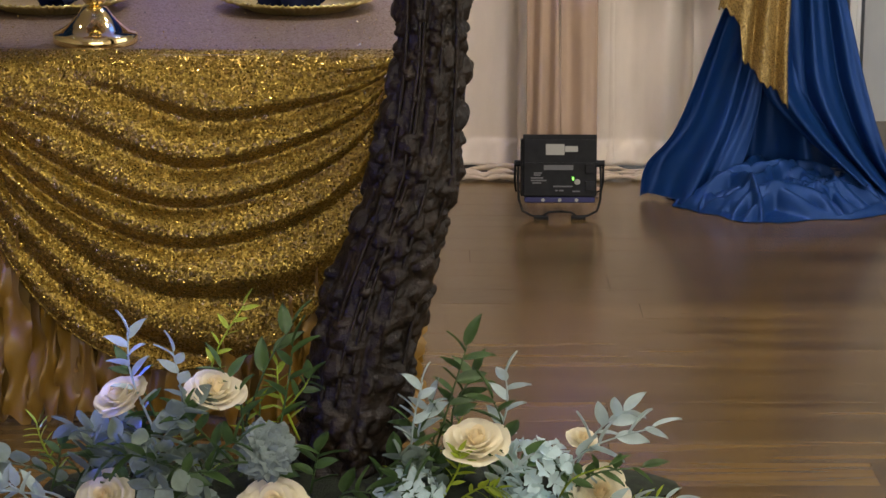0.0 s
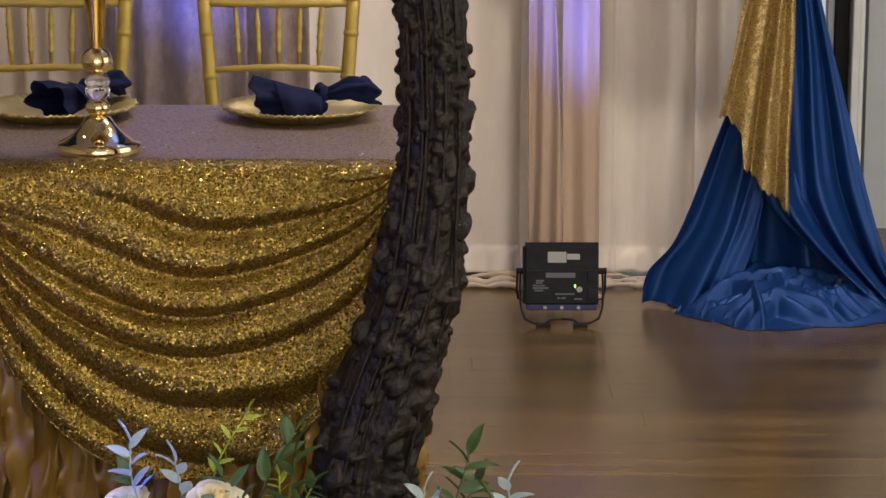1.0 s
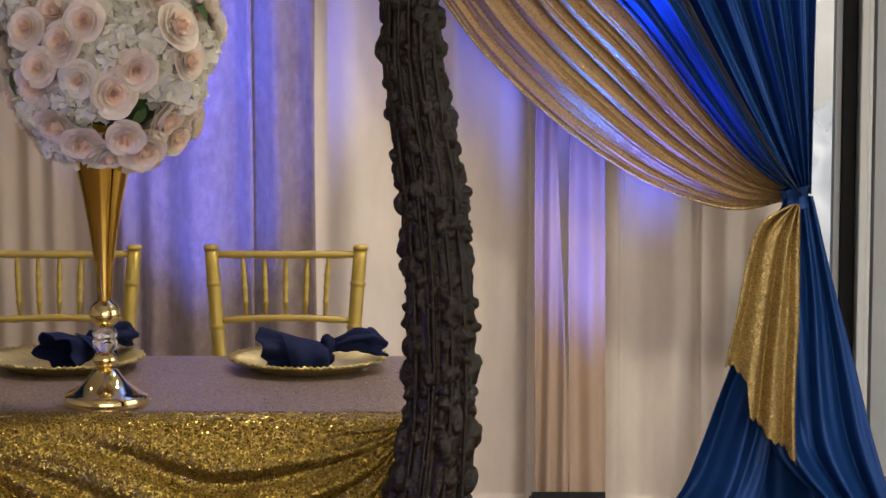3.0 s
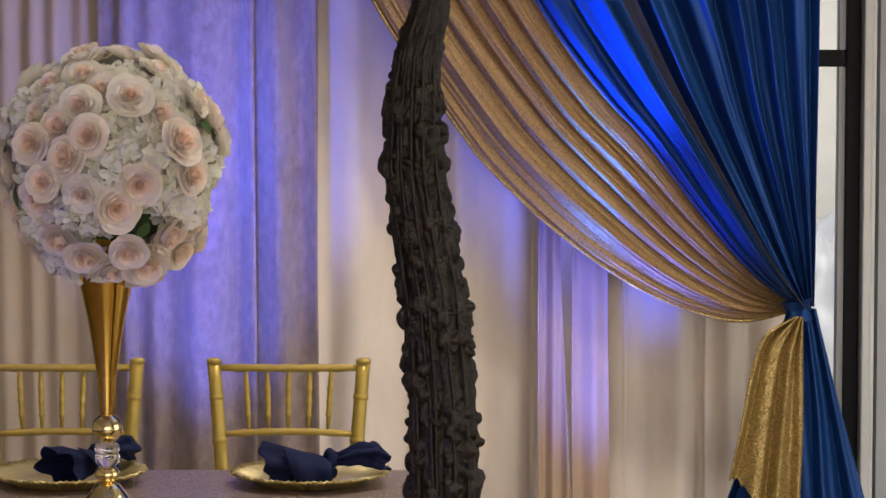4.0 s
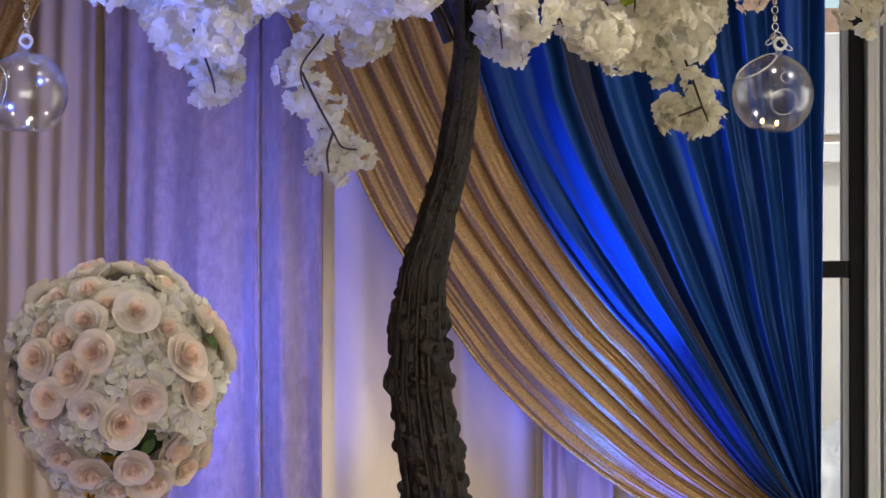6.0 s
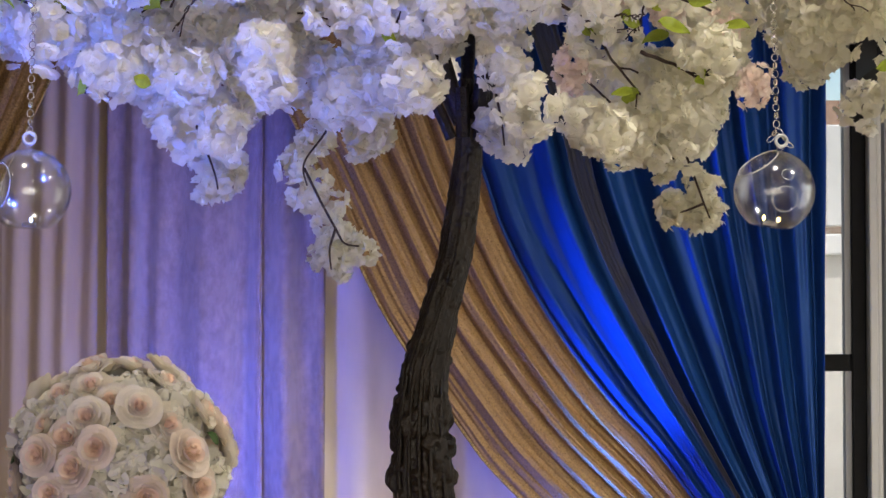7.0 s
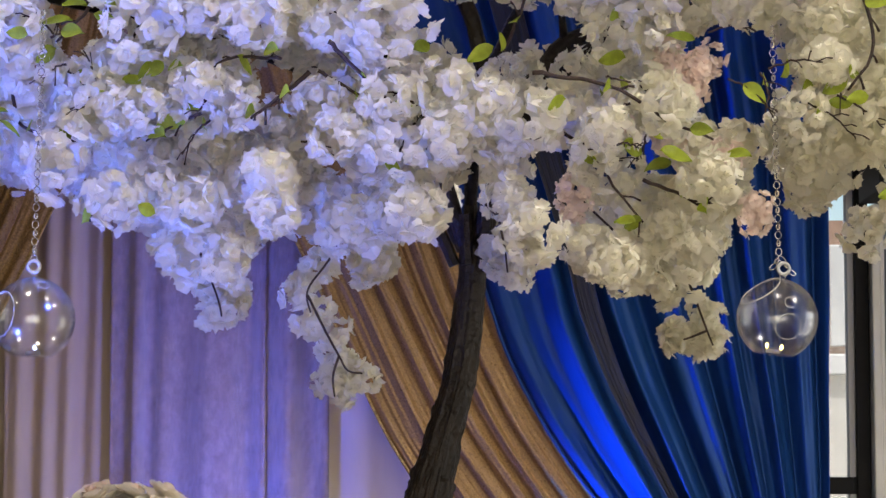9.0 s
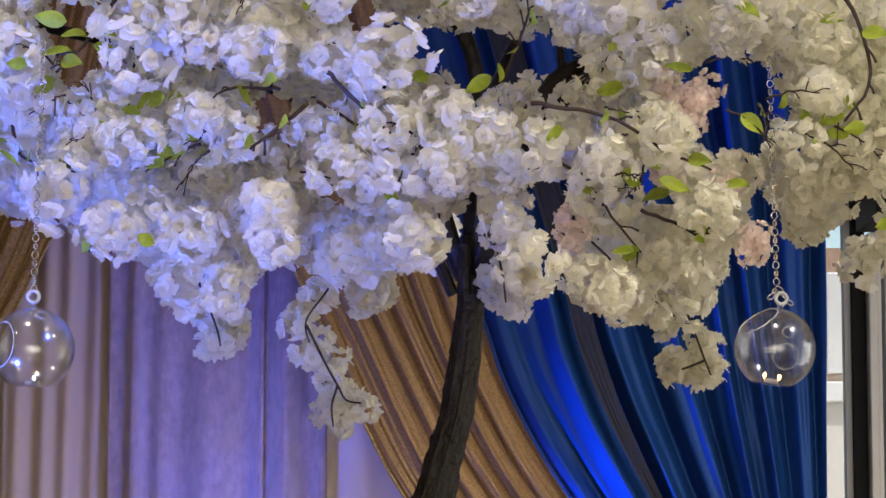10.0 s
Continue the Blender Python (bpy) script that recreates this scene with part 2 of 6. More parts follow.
for a, b in ((g_fr.outputs["Facing"], g_pw.inputs[0]), (g_pw.outputs[0], g_ml.inputs[0]), (g_ml.outputs[0], g_mx.inputs[0]), (g_tr.outputs[0], g_mx.inputs[1]), (g_gl.outputs[0], g_mx.inputs[2]), (g_mx.outputs[0], gn.nodes["Material Output"].inputs[0])):
    gn.links.new(a, b)
# highlights on the globes' edges put in as a pale blue-white colour
M_LIT_RIM = plain("lit_glass_edge", (0.80, 0.84, 0.88), 0.12, spread=0.02, relief=0.0)
M_LIT_RIM.node_tree.nodes["Principled BSDF"].inputs["Transmission Weight"].default_value = 0.55
M_BARK = plain("dark_bark", (0.0120, 0.0074, 0.0040), 0.40, scale=22, spread=0.6, relief=0.7, depth=0.008)
M_BARK.node_tree.nodes["Principled BSDF"].inputs["Specular IOR Level"].default_value = 0.3
M_TWIG = plain("brown_twig", (0.028, 0.014, 0.011), 0.6, scale=60, spread=0.3)
M_PETAL = leafy("white_blossom_petal", (0.915, 0.902, 0.815), 0.76, 0.8, spread=0.04, scale=22)
M_PINK = leafy("pink_blossom_petal", (0.97, 0.85, 0.81), 0.6, 0.7, spread=0.08)
M_ROSE = leafy("ivory_rose_petal", (0.84, 0.74, 0.63), 0.28, 0.65, spread=0.07)
M_CREAMROSE = leafy("cream_rose_petal", (0.88, 0.82, 0.64), 0.42, 0.65, spread=0.07)
M_CREAMHEART = leafy("deep_cream_rose_petal", (0.86, 0.75, 0.50), 0.4, 0.65, spread=0.07)
M_BLUSH = leafy("blush_rose_petal", (0.91, 0.73, 0.59), 0.35, 0.65, spread=0.08)
M_PEACH = leafy("pale_peach_rose_petal", (0.89, 0.70, 0.57), 0.22, 0.65, spread=0.06)
M_IVORY = leafy("white_rose_petal", (0.85, 0.79, 0.68), 0.28, 0.65, spread=0.05)
M_HYD = leafy("white_hydrangea_petal", (0.81, 0.78, 0.68), 0.3, 0.7, spread=0.06)
M_PALEBLUE = leafy("pale_blue_hydrangea_petal", (0.52, 0.66, 0.68), 0.35, 0.7, spread=0.08)
M_DUSTY = leafy("dusty_blue_peony_petal", (0.20, 0.25, 0.24), 0.25, 0.7, spread=0.15)
M_LEAF = leafy("yellow_green_leaf", (0.36, 0.46, 0.045), 0.45, 0.45, spread=0.3)
M_GREEN = leafy("deep_green_leaf", (0.060, 0.112, 0.034), 0.3, 0.45, spread=0.3)
M_EUCA = leafy("grey_green_eucalyptus", (0.19, 0.245, 0.20), 0.3, 0.55, spread=0.2)
M_SAGE = leafy("pale_sage_leaf", (0.42, 0.52, 0.52), 0.35, 0.6, spread=0.12)
M_CASE = plain("black_fixture_case", (0.010, 0.010, 0.011), 0.62, scale=40, spread=0.3)
M_CASE.node_tree.nodes["Principled BSDF"].inputs["Specular IOR Level"].default_value = 0.2
M_LABEL = plain("pale_sticker", (0.30, 0.29, 0.26), 0.6, spread=0.05)
M_PRINT = plain("grey_print", (0.10, 0.10, 0.105), 0.6, spread=0.05)
M_LEDBLUE = glow("blue_led", (0.15, 0.12, 1.0), 3)
M_LEDGREEN = glow("green_led", (0.25, 1.0, 0.1), 2.5)
# lights reflected in the glass globes, put in as glowing spots
M_COOL_GLINT = glow("cool_glint", (0.45, 0.6, 1.0), 8)
M_WARM_GLINT = glow("warm_glint", (1.0, 0.62, 0.18), 14)
M_DOWN = glow("fill_spot_lens", (1.0, 0.9, 0.75), 12)
M_STUCCO = plain("pale_stucco", (0.55, 0.53, 0.48), 0.85, scale=7, spread=0.08)
M_BRICK = plain("tan_brick", (0.38, 0.24, 0.17), 0.85, scale=14, spread=0.2)
M_PAVE = plain("pale_paving", (0.42, 0.41, 0.39), 0.9, scale=3, spread=0.1)
M_SNOW = plain("white_plastic_sheet", (0.66, 0.67, 0.68), 0.4, scale=9, spread=0.12)


# ---- mesh helpers ----
def mesh_of(name, verts, faces, mat=None, smooth=True):
    me = bpy.data.meshes.new(name)
    me.from_pydata([tuple(v) for v in verts], [], [tuple(f) for f in faces])
    me.update()
    if smooth:
        me.polygons.foreach_set("use_smooth", [True] * len(me.polygons))
    if mat:
        me.materials.append(mat)
    return me


def thing(name, label, category, place=(0, 0, 0), group="", kind=""):
    ob = new(name)
    ob.location = place
    ob.empty_display_size = 0.05
    return tagged(ob, label, category, group, kind)


def part(name, me, parent, label="", m=None):
    """Links a mesh as one object under a thing or part; its vertices are in world places unless m is given."""
    ob = new(name, me)
    ob.parent = parent
    if m is not None:
        ob.matrix_basis = m
    else:
        up = parent.matrix_basis.copy()
        if parent.parent:
            up = parent.parent.matrix_basis @ up
        ob.matrix_parent_inverse = up.inverted()
    if label:
        ob["label"] = label
    return ob


def whole(name, me, label, category, group="", kind="", m=None):
    ob = new(name, me)
    if m is not None:
        ob.matrix_basis = m
    return tagged(ob, label, category, group, kind)


def grid(nu, nv, fn):
    """fn(u, v) -> place, u and v from 0 to 1."""
    verts = [fn(i / (nu - 1), j / (nv - 1)) for j in range(nv) for i in range(nu)]
    faces = [(j * nu + i, j * nu + i + 1, (j + 1) * nu + i + 1, (j + 1) * nu + i) for j in range(nv - 1) for i in range(nu - 1)]
    return verts, faces


def join(*pieces):
    verts, faces = [], []
    for v, f in pieces:
        n = len(verts)
        verts += list(v)
        faces += [tuple(i + n for i in q) for q in f]
    return verts, faces


def lathe(profile, seg=32, cx=0, cy=0, wave=None):
    verts, faces = [], []
    for r, z in profile:
        for k in range(seg):
            a = 2 * math.pi * k / seg
            rr = r * (wave(a) if wave else 1)
            verts.append((cx + rr * math.cos(a), cy + rr * math.sin(a), z))
    for j in range(len(profile) - 1):
        for k in range(seg):
            k2 = (k + 1) % seg
            faces.append((j * seg + k, j * seg + k2, (j + 1) * seg + k2, (j + 1) * seg + k))
    return verts, faces


def tube(points, radii, seg=8, caps=True):
    pts = [Vector(p) for p in points]
    verts, faces = [], []
    side = Vector((1, 0, 0))
    for i, p in enumerate(pts):
        d = (pts[min(i + 1, len(pts) - 1)] - pts[max(i - 1, 0)]).normalized()
        a = side - d * side.dot(d)
        if a.length < 0.1:
            a = Vector((0, 1, 0)) - d * d.y
        a.normalize()
        side = a
        b = d.cross(a)
        r = radii[i] if hasattr(radii, "__len__") else radii
        for k in range(seg):
            t = 2 * math.pi * k / seg
            verts.append(p + (a * math.cos(t) + b * math.sin(t)) * r)
    n = len(pts)
    for i in range(n - 1):
        for k in range(seg):
            k2 = (k + 1) % seg
            faces.append((i * seg + k, i * seg + k2, (i + 1) * seg + k2, (i + 1) * seg + k))
    if caps:
        faces.append(tuple(range(seg))[::-1])
        faces.append(tuple((n - 1) * seg + k for k in range(seg)))
    return verts, faces


def box(x0, y0, z0, x1, y1, z1, bevel=0.0, seg=2):
    bm = bmesh.new()
    bmesh.ops.create_cube(bm, size=1)
    for v in bm.verts:
        v.co = Vector(((x0 + x1) / 2 + v.co.x * (x1 - x0), (y0 + y1) / 2 + v.co.y * (y1 - y0), (z0 + z1) / 2 + v.co.z * (z1 - z0)))
    if bevel:
        bmesh.ops.bevel(bm, geom=bm.edges[:], offset=bevel, segments=seg, affect="EDGES", profile=0.5)
    bm.verts.index_update()
    verts = [v.co.copy() for v in bm.verts]
    faces = [tuple(v.index for v in f.verts) for f in bm.faces]
    bm.free()
    return verts, faces


def moved(piece, m):
    return [m @ Vector(v) for v in piece[0]], piece[1]


def box_mesh(name, mat, *dims, bevel=0.0):
    return mesh_of(name, *box(*dims, bevel=bevel), mat, smooth=False)


def along(curve, s):
    """A place on a polyline of (x, z), s from 0 to 1 by length, smoothed."""
    n = len(curve) - 1
    f = min(max(s, 0), 1) * n
    i = min(int(f), n - 1)
    t = f - i
    p0, p1, p2, p3 = (curve[max(0, min(n, k))] for k in (i - 1, i, i + 1, i + 2))
    return [0.5 * (2 * b + (c - a) * t + (2 * a - 5 * b + 4 * c - d) * t * t + (3 * b - a - 3 * c + d) * t ** 3) for a, b, c, d in zip(p0, p1, p2, p3)]


def wob(x, y=0.0, z=0.0):
    return noise.noise(Vector((x, y, z)))


# ---- the room ----
whole("floor_base", box_mesh("floor_base", M_WOOD, -5, -3, -0.2, 5, 8.3, -0.012), "dark stained wooden floor under the planks", "floor", kind="structure")
# ceiling and three walls out of view, added to shut out sky and bounce light
whole("ceiling", box_mesh("ceiling", M_CEIL, -5, -3, 3.55, 5, 8.3, 3.7), "pale ceiling added out of view to close the room", "ceiling", kind="structure")
whole("wall_west", box_mesh("wall_west", M_BACKWALL, -5.2, -3, -0.2, -5, 8.3, 3.7), "warm wall added out of view to close the room", "wall", kind="structure")
wall_e = join(box(3.3, -3, -0.2, 3.5, 3.4, 3.7), box(3.3, 6.0, -0.2, 3.5, 8.3, 3.7), box(3.3, 3.4, 2.5, 3.5, 6.0, 3.7), box(3.3, 3.4, -0.2, 3.5, 6.0, 0.35))
whole("wall_east", mesh_of("wall_east", *wall_e, M_BACKWALL, False), "warm wall added out of view, with an opening at the daylight lamp", "wall", kind="structure")
wall_s = join(box(-5.2, -3.2, -0.2, 5.2, -3, 0.6), box(-5.2, -3.2, 2.9, 5.2, -3, 3.7), box(-5.2, -3.2, 0.6, -2.2, -3, 2.9), box(3.4, -3.2, 0.6, 5.2, -3, 2.9))
whole("wall_south", mesh_of("wall_south", *wall_s, M_BACKWALL, False), "warm wall added out of view, with an opening at the daylight lamp", "wall", kind="structure")
# north wall with the tall window beside the curtain
WX0, WX1, WZ1 = 0.30, 1.285, 2.575
wall_n = join(box(-5.2, 8.0, -0.2, WX0, 8.25, 3.7), box(WX1 + 0.055, 8.0, -0.2, 5.2, 8.25, 3.7), box(WX0, 8.0, 2.70, WX1 + 0.055, 8.25, 3.7), box(WX0, 8.0, -0.2, WX1 + 0.055, 8.25, 0.0))
whole("wall_north", mesh_of("wall_north", *wall_n, M_WALL, False), "grey painted wall with a tall window opening", "wall", kind="structure")
win = thing("window_1", "black metal framed window with a white casing", "window", (0.8, 8.05, 0), kind="structure")
part("window_frame", mesh_of("window_frame", *join(box(1.238, 8.02, 0, 1.282, 8.12, 2.70, 0.004), box(WX0, 8.02, 0, WX0 + 0.055, 8.12, 2.70, 0.004), box(WX0 + 0.055, 8.03, 0.0, 1.228, 8.11, 0.08, 0.004)), M_BLACK, False), win)
part("mullion", box_mesh("mullion", M_BLACK, WX0 + 0.055, 8.03, 1.662, 1.228, 8.11, 1.716, bevel=0.004), win)
part("window_casing", mesh_of("window_casing", *join(box(1.285, 7.965, 0, 1.311, 8.06, 2.575, 0.005), box(1.312, 7.98, 0, 1.326, 8.06, 2.575, 0.004)), M_WHITE, False), win, "white painted casing")
for z0, z1 in ((0.08, 1.662), (1.716, 2.70)):
    pane = part("pane", box_mesh("pane", M_GLASS, WX0 + 0.055, 8.062, z0, 1.228, 8.068, z1), win, "clear glass pane")
    pane.visible_shadow = False
part("inner_sash", mesh_of("inner_sash", *join(box(1.217, 8.04, 0.08, 1.237, 8.10, 1.662), box(1.217, 8.04, 1.716, 1.237, 8.10, 2.7)), M_WALL, False), win, "thin grey sash edge")
whole("soffit", mesh_of("soffit", *join(box(1.245, 7.55, 2.575, 4.9, 7.96, 2.95, 0.004)), M_BLACK, False), "black boxed beam above the window casing", "beam", kind="structure")

# fixtures added out of view, one at each fill spot
for x, y, w in DOWN:
    dl = thing("downlight", "small round ceiling downlight added out of view, lit", "downlight", (x, y, 3.55), group="ceiling downlights")
    part("trim_ring", mesh_of("trim_ring", *lathe([(0.060, 3.549), (0.060, 3.540), (0.085, 3.540), (0.088, 3.549)], 24, x, y), M_WHITE), dl)
    part("lens", mesh_of("lens", *lathe([(0.0005, 3.546), (0.060, 3.546)], 24, x, y), M_DOWN), dl, "glowing warm lens")

# outside
whole("ground_outside", box_mesh("ground_outside", M_PAVE, -30, 8.3, -0.5, 40, 60, -0.1), "pale paved ground outside the window", "ground", kind="structure")
house = thing("neighbour_building", "pale stuccoed building with a brick upper storey", "building", (3, 15, 0))
part("wall", box_mesh("wall", M_STUCCO, -6, 15, -0.2, 14, 20, 2.35), house)
part("upper_wall", box_mesh("upper_wall", M_BRICK, -6, 15.03, 2.35, 14, 20, 3.25), house, "tan brick upper wall")
part("ledge", box_mesh("ledge", M_WHITE, -6, 14.9, 2.33, 14, 15.03, 2.45, bevel=0.01), house)
hw = part("window", box_mesh("window", M_WHITE, 2.16, 14.96, 2.5, 2.40, 15.03, 3.1, bevel=0.01), house, "white window frame")


def heap():
    def fn(u, v):
        x, y = 1.15 + 1.25 * u, 10.7 + 1.0 * v
        h = max(0, math.sin(math.pi * u)) ** 0.6 * max(0, math.sin(math.pi * v)) ** 0.6
        z = -0.1 + h * (1.06 + 0.16 * wob(x * 7, y * 7, 2) + 0.10 * abs(wob(x * 16, y * 16, 5)))
        return (x + 0.06 * wob(x * 9, y * 9, 9), y, z)
    return mesh_of("crumpled_sheet", *grid(50, 50, fn), M_SNOW)


whole("plastic_sheet_heap", heap(), "heap of crumpled white plastic sheeting outside the window", "plastic sheet")


# ---- backdrop drapes ----
TOP = 3.30
BACK_Y = 7.25


def pleats(x, seed, width=0.11):
    """Depth of hanging folds at x."""
    p = x / width + 1.3 * wob(x * 3.1, seed)
    return 0.026 * math.sin(2 * math.pi * p) + 0.016 * math.sin(2 * math.pi * p * 0.47 + seed) + 0.012 * wob(x * 22, seed * 1.7)


def drape_panel(name, x0, x1, seed, y=BACK_Y, bottom=0.012, mat=M_CREAM, width=0.11, amp=1.0, puddle=0.06, lean=0.0, taper=0.0):
    nu, nv = max(20, int((x1 - x0) / 0.007)), 90

    def fn(u, v):
        z = bottom + (TOP - bottom) * (v ** 1.4)
        x = x0 + (x1 - taper * min(1, z / 1.1) - x0) * u
        a = 0.75 + 0.35 * (1 - v) + 0.2 * wob(x * 4, z * 0.8, seed)
        yy = y + lean * min(1, z / 0.95) - amp * a * pleats(x + 0.02 * wob(x * 2, z * 0.9, seed + 4), seed, width)
        if puddle and z < 0.10:
            k = (0.10 - z) / 0.10
            yy -= puddle * k * k * (0.55 + 0.8 * abs(wob(x * 9, seed, 3)))
            z = z + 0.035 * math.sin(math.pi * k) * (0.5 + abs(wob(x * 14, k * 3, seed)))
        xx = x + 0.010 * wob(x * 5, z * 1.3, seed + 8) * (1 - v)
        return (xx, yy, z)
    return mesh_of(name, *grid(nu, nv, fn), mat)


def hem_roll(x0, x1, seed, i, y):
    pts = []
    for k in range(int((x1 - x0) / 0.012) + 2):
        x = x0 + 0.012 * k
        pts.append((x, y - 0.075 - 0.021 * i + 0.024 * wob(x * 6, i, seed), 0.006 + 0.004 * (3 - i) + 0.020 * abs(wob(x * 9, i + 5, seed))))
    return tube(pts, [max(0.0015, 0.006 + 0.009 * wob(p[0] * 13, i + 9, seed) + 0.006 * wob(p[0] * 45, i, seed)) for p in pts], 10)


for k, (x0, x1) in enumerate(((-2.75, -2.05), (-2.07, -1.30), (-1.32, -1.0), (-1.01, -0.565), (-0.575, -0.385), (-0.40, 0.27), (0.22, 0.50), (0.43, 0.74), (0.72, 0.955))):
    mid = k == 3
    ob = whole("backdrop_drape", drape_panel("backdrop_drape", x0, x1, 3.7 * k + 1.2, y=BACK_Y + (0.012 if k % 2 else 0) - 0.05 * mid - 0.04 * (k == 4) + 0.03 * (k == 6), width=0.15 if k > 4 else 0.075 if k < 3 else 0.11, amp=0.62 if k > 4 else 0.48 if k < 3 else 0.9, mat=M_VELVET if mid or k == 4 else M_TAN if k < 3 else M_CREAM), ("crushed-velvet" if mid or k == 4 else "tan velvet" if k < 3 else "cream velvet") + " backdrop drape hanging in soft folds", "drape", group="backdrop drapes")
    for i in range(4):
        part("bunched_hem", mesh_of("bunched_hem", *hem_roll(x0, x1, 3.7 * k + 1.2, i, BACK_Y - 0.05 * mid), M_VELVET if mid else M_TAN), ob)
    ob.modifiers.new("thickness", "SOLIDIFY").thickness = 0.002
for x0, x1, s in ((0.237, 0.345, 31.0), (0.335, 0.434, 37.0)):
    ob = whole("sheer_drape", drape_panel("sheer_drape", x0, x1, s, y=6.985, mat=M_SHEER, width=0.06, amp=0.5, puddle=0.05, lean=0.13, taper=0.045 if s < 35 else 0.0), "narrow tan sheer drape strip behind the floor light", "drape", group="sheer drape strips")
    part("bunched_hem", mesh_of("bunched_hem", *hem_roll(x0, x1, s, 1, 7.03), M_SHEER), ob)
    ob.modifiers.new("thickness", "SOLIDIFY").thickness = 0.002
whole("drape_rail", mesh_of("drape_rail", *tube([(-2.9, 6.995, 3.315), (1.3, 6.995, 3.315)], 0.02, 12), M_BLACK), "black pipe rail that carries the swags", "rail")
whole("drape_rail", mesh_of("drape_rail", *tube([(-2.9, 7.22, 3.33), (1.3, 7.22, 3.33)], 0.02, 12), M_BLACK), "black pipe rail that carries the backdrop", "rail")

# swags: curves from the tie-back to the top of the backdrop, in (x, z)
LOW = [(0.935, 0.985), (0.768, 0.958), (0.535, 1.036), (0.302, 1.191), (0.101, 1.377), (-0.008, 1.517), (-0.170, 1.753), (-0.263, 1.923), (-0.403, 2.234), (-0.520, 2.48), (-0.640, 2.80), (-0.74, TOP)]
MID = [(0.945, 1.005), (0.830, 1.090), (0.689, 1.253), (0.534, 1.455), (0.437, 1.560), (0.347, 1.671), (0.268, 1.780), (0.193, 1.902), (0.115, 2.06), (0.062, 2.217), (-0.10, 2.70), (-0.28, TOP)]
EDGE = [(0.985, 1.005), (0.987, 1.2), (0.988, 1.4), (0.990, 1.6), (0.992, 1.8), (0.994, 1.994), (0.997, 2.15), (0.999, 2.295), (1.0, 2.5), (1.0, 2.75), (1.0, 3.0), (1.0, TOP)]


def swag(name, a, b, folds, y, mat, amp, seed, mirror=None, nu=150, nv=110, bow=0.0, curl=0.0, turn=0.20):
    def fn(u, v):
        k = max(0, 1 - u / turn)
        p, q = along(a, v), along(b, v)
        uu = u + 0.02 * wob(u * 6, v * 2.5, seed)
        x, z = p[0] + (q[0] - p[0]) * u, p[1] + (q[1] - p[1]) * u
        ph = 2 * math.pi * folds * uu + 1.5 * math.sin(4.3 * uu + seed) + 2.2 * wob(uu * folds * 0.45, v * 0.9, seed)
        w = 0.75 * math.sin(ph) + 0.25 * math.sin(2.3 * ph + 1.0 + 2 * v)
        am = amp * (0.28 + 0.72 * min(1, v * 2.2)) * (0.7 + 0.6 * abs(wob(u * folds * 0.7, v, seed)))
        yy = y - am * w * (1 - 0.8 * k) - 0.006 * wob(u * 50, v * 6, seed) - bow * math.sin(math.pi * u) + curl * k * k
        if mirror is not None:
            x = 2 * mirror - x
        return (x, yy, z)
    return mesh_of(name, *grid(nu, nv, fn), mat)


AXIS = -0.83
for mir, side in ((None, 1), (AXIS, -1)):
    o = whole("gold_swag", swag("gold_swag", LOW, MID, 6.0, 7.0, M_SWAG, 0.017, 3.3, mir, curl=0.012), "bronze-gold sequin drape swept to its tie-back in long folds", "drape", group="gold swags")
    edge = [along(LOW, k / 110) for k in range(111)]
    part("hem", mesh_of("hem", *tube([((2 * mir - p[0]) if mir is not None else p[0], 7.008 + 0.004 * wob(k * 0.2), p[1]) for k, p in enumerate(edge)], 0.0045, 8), M_TAIL), o)
    o.modifiers.new("thickness", "SOLIDIFY").thickness = 0.0015
    o = whole("blue_curtain", swag("blue_curtain", MID, EDGE, 7.0, 6.925, M_BLUE, 0.068, 8.1, mir, nu=260, bow=-0.035, curl=0.10, turn=0.12), "royal blue satin curtain gathered to its tie-back in deep folds", "curtain", group="blue curtains")
    edge = [along(MID, k / 110) for k in range(111)]
    part("hem", mesh_of("hem", *tube([((2 * mir - p[0]) if mir is not None else p[0], 6.992, p[1]) for p in edge], 0.005, 8), M_BLUE), o)
    o.modifiers.new("thickness", "SOLIDIFY").thickness = 0.0015


def between(u0, u1, n=12):
    return [(p[0] + (q[0] - p[0]) * (u0 + (u1 - u0) * k / (n - 1)), p[1] + (q[1] - p[1]) * (u0 + (u1 - u0) * k / (n - 1))) for k, (p, q) in enumerate(zip(MID, EDGE))]


# strip set before the curtain, shaped to look like a gap from the camera
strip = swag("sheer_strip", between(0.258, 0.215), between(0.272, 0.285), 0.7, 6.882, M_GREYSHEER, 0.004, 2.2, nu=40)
strip = whole("sheer_strip", strip, "thin grey sheer strip laid over the blue curtain in place of a gap", "drape")
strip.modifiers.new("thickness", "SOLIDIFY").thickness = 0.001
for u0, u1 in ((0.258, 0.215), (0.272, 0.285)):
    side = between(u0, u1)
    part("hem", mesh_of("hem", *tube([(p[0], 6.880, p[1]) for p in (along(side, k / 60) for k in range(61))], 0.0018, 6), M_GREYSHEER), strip)


